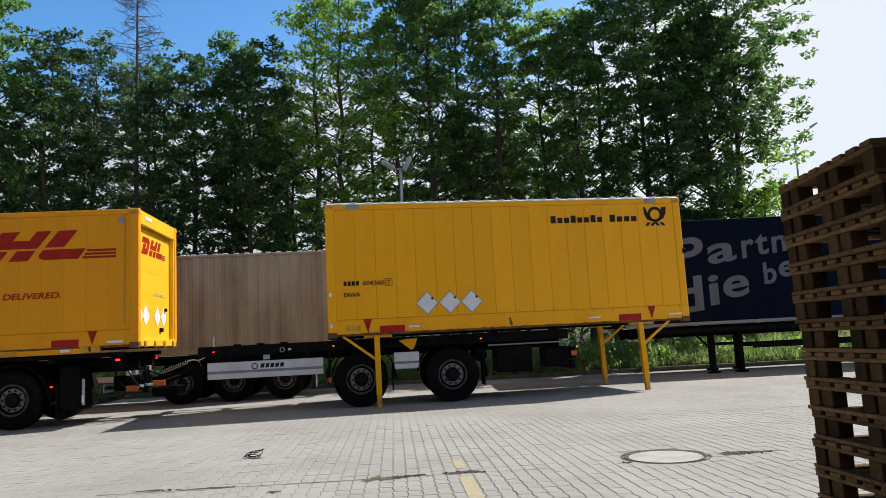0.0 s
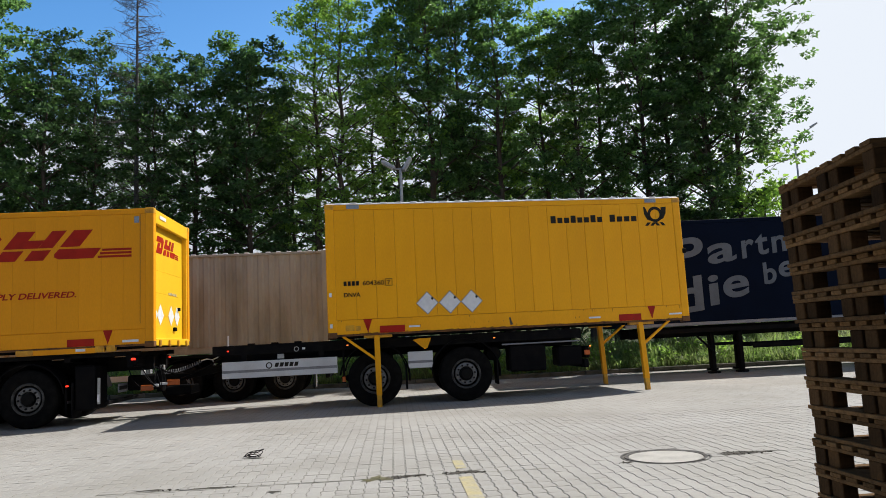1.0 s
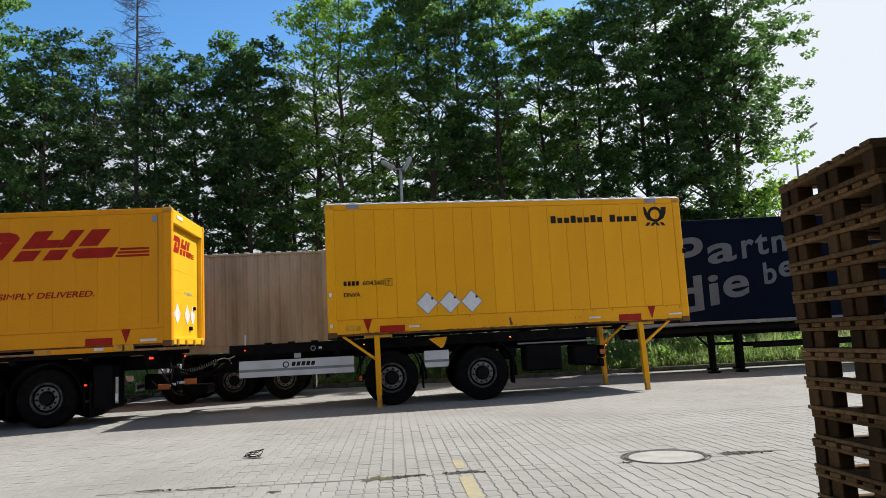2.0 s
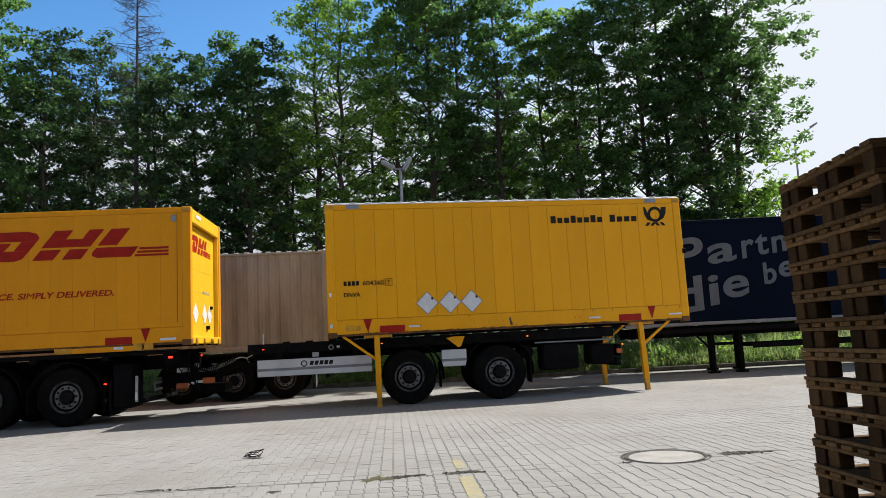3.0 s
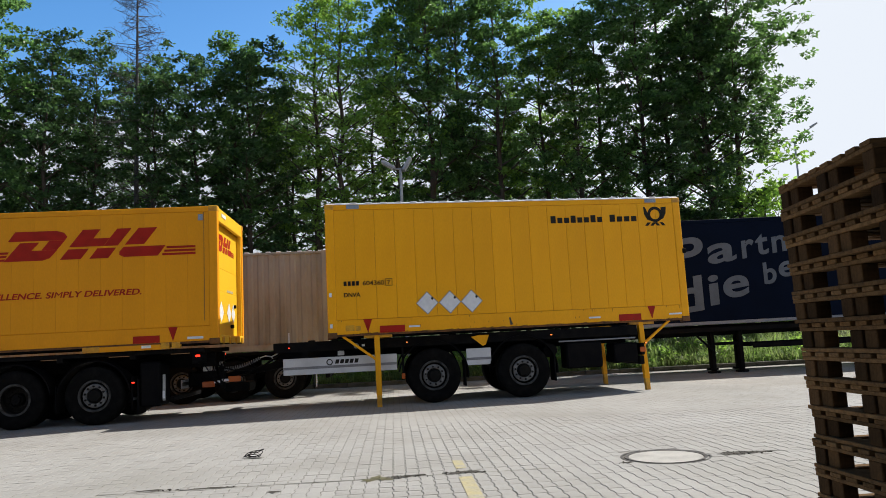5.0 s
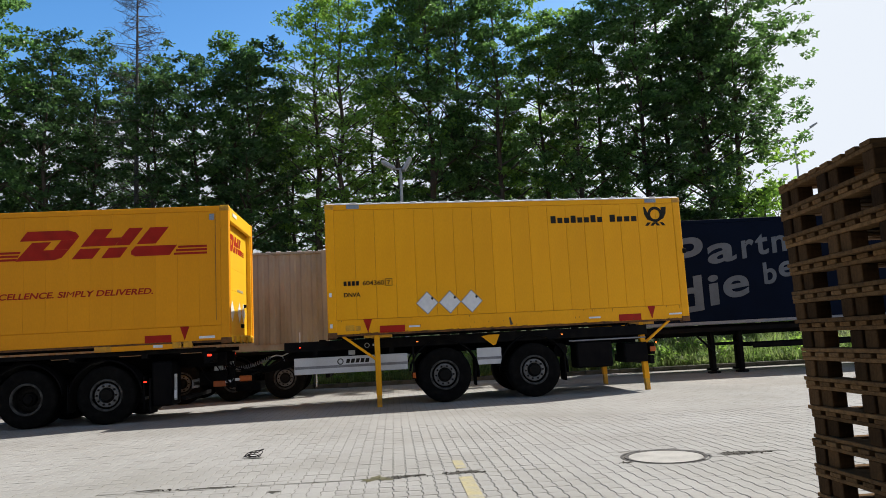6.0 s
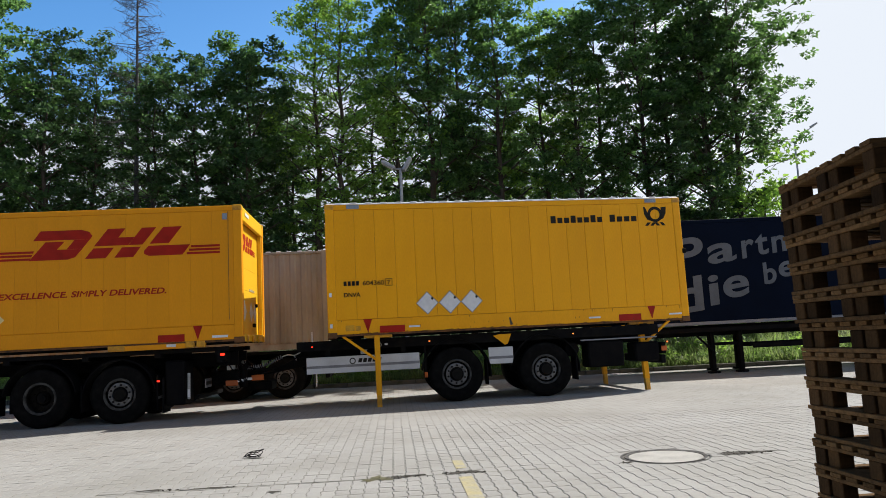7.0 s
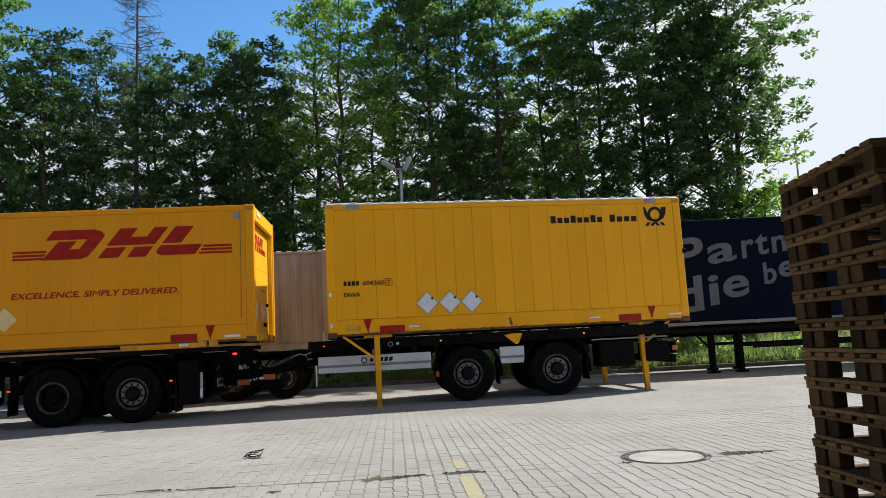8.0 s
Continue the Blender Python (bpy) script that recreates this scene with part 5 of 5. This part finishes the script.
def manhole():
    t = thing("manhole_cover", "round concrete manhole cover in a dark iron ring", "manhole", pose(2.03, 7.2, 0))
    part("ring", lathe(bmesh.new(), [(0.385, -0.08), (0.355, -0.08), (0.355, 0.003), (0.385, 0.006)], 56, True), IRON, t, m=pose(0, 0, 0, 90, 0, 0))
    bm = bmesh.new()
    bmesh.ops.create_cone(bm, cap_ends=True, segments=56, radius1=0.346, radius2=0.344, depth=0.08, matrix=Matrix.Translation((0, 0, -0.038)))
    part("lid", bm, COVER, t, "pale concrete lid")
    bm = bmesh.new()
    bmesh.ops.create_cone(bm, cap_ends=True, segments=56, radius1=0.355, radius2=0.355, depth=0.02, matrix=Matrix.Translation((0, 0, -0.03)))
    part("gap", bm, DIRT_SHADE, t)
    part("outer_ring", lathe(bmesh.new(), [(0.425, -0.05), (0.402, -0.05), (0.402, 0.004), (0.425, 0.004)], 56, True), IRON, t, m=pose(0, 0, 0, 90, 0, 0))
    part("collar", lathe(bmesh.new(), [(0.50, -0.05), (0.426, -0.05), (0.426, 0.001), (0.50, -0.002)], 56, True), STONE, t, m=pose(0, 0, 0, 90, 0, 0))


def blot(name, label, category, x, y, rx, ry, turn, material, seed, z=0.006):
    """A thin uneven crust on the paving."""
    rng = np.random.default_rng(seed)
    bm = bmesh.new()
    c = bm.verts.new((0, 0, 0.006))
    ph = rng.uniform(0, 6.28, 6)
    ring = []
    for i in range(44):
        a = 2 * math.pi * i / 44
        r = 1 + 0.28 * math.sin(3 * a + ph[0]) + 0.22 * math.sin(5 * a + ph[1]) + 0.18 * math.sin(9 * a + ph[2]) + 0.15 * math.sin(14 * a + ph[3])
        ring.append(bm.verts.new((rx * r * math.cos(a), ry * r * math.sin(a), 0)))
    for i in range(44):
        bm.faces.new((c, ring[i], ring[(i + 1) % 44]))
    return thing(name, label, category, pose(x, y, z, 0, 0, turn), bm=bm, material=material, kind="structure")


def yard_marks():
    blot("puddle_stain", "olive mossy patch on the pavers", "stain", -0.70, 6.78, 0.13, 0.10, 5, MOSS, 1)
    for i, (x, y, rx, ry) in enumerate(((-0.50, 6.80, 0.07, 0.06), (-0.36, 6.86, 0.09, 0.04), (0.02, 6.86, 0.08, 0.05), (0.12, 6.90, 0.13, 0.06), (2.70, 7.16, 0.15, 0.085), (2.90, 7.17, 0.15, 0.05),
                                        (-2.2, 6.75, 0.2, 0.03), (-2.75, 6.78, 0.12, 0.03), (1.60, 6.95, 0.05, 0.03), (-1.55, 6.42, 0.05, 0.04))):
        blot("dirt_patch", "dark crumbled dirt in a broken joint", "dirt", x, y, rx, ry, 4, DIRT_SHADE, 20 + i, 0.0065)
    # long repaired joint running across the yard
    bm = bmesh.new()
    rng = random.Random(2)
    for x0, n, y0 in ((-3.2, 35, 6.83), (2.5, 10, 7.03)):
        xs = [x0 + 0.12 * i for i in range(n)]
        up = [bm.verts.new((x, y0 + 0.045 * x + rng.uniform(0.004, 0.016), 0.0062)) for x in xs]
        dn = [bm.verts.new((x, y0 + 0.045 * x - rng.uniform(0.002, 0.012), 0.0062)) for x in xs]
        for i in range(n - 1):
            bm.faces.new((dn[i], dn[i + 1], up[i + 1], up[i]))
    thing("settled_joint", "long dark settled joint across the pavers", "joint", kind="structure", bm=bm, material=JOINT)
    thing("yellow_marking", "faded yellow painted line on the pavers", "marking", pose(0.15, 5.9, 0.0062, 0, 0, 4.2), kind="structure",
          bm=one_box(-0.06, 0.06, -0.6, 0.78, 0, 0.0008), material=YPAINT)
    thing("yellow_marking", "faded yellow painted line on the pavers", "marking", pose(0.05, 7.3, 0.0062, 0, 0, 4.2), kind="structure",
          bm=one_box(-0.05, 0.05, -0.2, 0.28, 0, 0.0008), material=YPAINT)
    # crumbs of broken joint filler round the patches
    bm = bmesh.new()
    for cx, cy, sx, sy, n in ((-0.45, 6.82, 0.16, 0.05, 60), (0.08, 6.88, 0.18, 0.06, 90), (2.76, 7.15, 0.17, 0.05, 110), (-2.4, 6.76, 0.35, 0.04, 24), (1.62, 6.93, 0.10, 0.05, 5)):
        for _ in range(n):
            x, y, s = rng.gauss(cx, sx * 0.6), rng.gauss(cy, sy * 0.6), rng.uniform(0.003, 0.011)
            bmesh.ops.create_icosphere(bm, subdivisions=1, radius=s, matrix=pose(x, y, 0.008, rng.uniform(0, 180), 0, rng.uniform(0, 180)) @ Matrix.Diagonal((1.3, 0.9, 0.55, 1)))
    thing("joint_crumbs", "dark crumbs of broken joint filler on the pavers", "dirt", kind="stuff", bm=bm, material=DIRT_SHADE)
    # tangle of strapping left on the ground
    bm = bmesh.new()
    for k in range(4):
        last = None
        for i in range(16):
            a = 2 * math.pi * i / 15 * (0.8 + 0.1 * k)
            p = Vector(((0.10 + 0.03 * k) * math.cos(a + k), 0.10 * math.sin(a + k), 0.03 + 0.05 * math.sin(a * 0.5 + k) ** 2 * (k + 1) * 0.6))
            if last:
                bar(bm, last * 0.62, p * 0.62, 0.004, 5)
            last = p
    thing("strap_tangle", "dark tangle of strapping on the pavers", "litter", pose(-2.27, 8.50, 0.0), bm=bm, material=PLASTIC, smooth=True)
    blot("dirt_patch", "dark crumbled dirt beneath a tangle of strapping", "dirt", -2.24, 8.44, 0.08, 0.035, 4, DIRT_SHADE, 50, 0.0065)


outer_ground()
added_walls()
kerb()
grass()
woods()
POST = post_body()
EXPRESS = express_body()
TRUCK = truck()
TRAILER = trailer()
parked_container()
parked_curtain_trailer()
flood_lamp()
street_lamp()
pallet_stack()
manhole()
yard_marks()
paving()

# ---------------------------------------------------------------- movement
TRAVEL = [(0.0, 0.0), (0.5, 0.134), (1.0, 0.275), (1.5, 0.437), (3.0, 0.950), (3.5, 1.145), (4.0, 1.280), (4.5, 1.361),
          (6.0, 1.657), (6.5, 1.779), (7.0, 1.895), (7.5, 2.011), (8.0, 2.122)]


def motions():
    walk(TRUCK, [(t, TRUCK0 @ pose(s, 0, 0)) for t, s in TRAVEL])
    walk(EXPRESS, [(t, TRUCK0 @ pose(s - SL, 0, 1.375)) for t, s in TRAVEL])
    walk(TRAILER, [(t, TRAILER0 @ pose(s, 0, 0)) for t, s in TRAVEL])
    for w, (x, y, z), r in ROLLERS:
        walk(w, [(t, pose(x, y, z, 0, math.degrees(s / r), 0)) for t, s in TRAVEL])


motions()
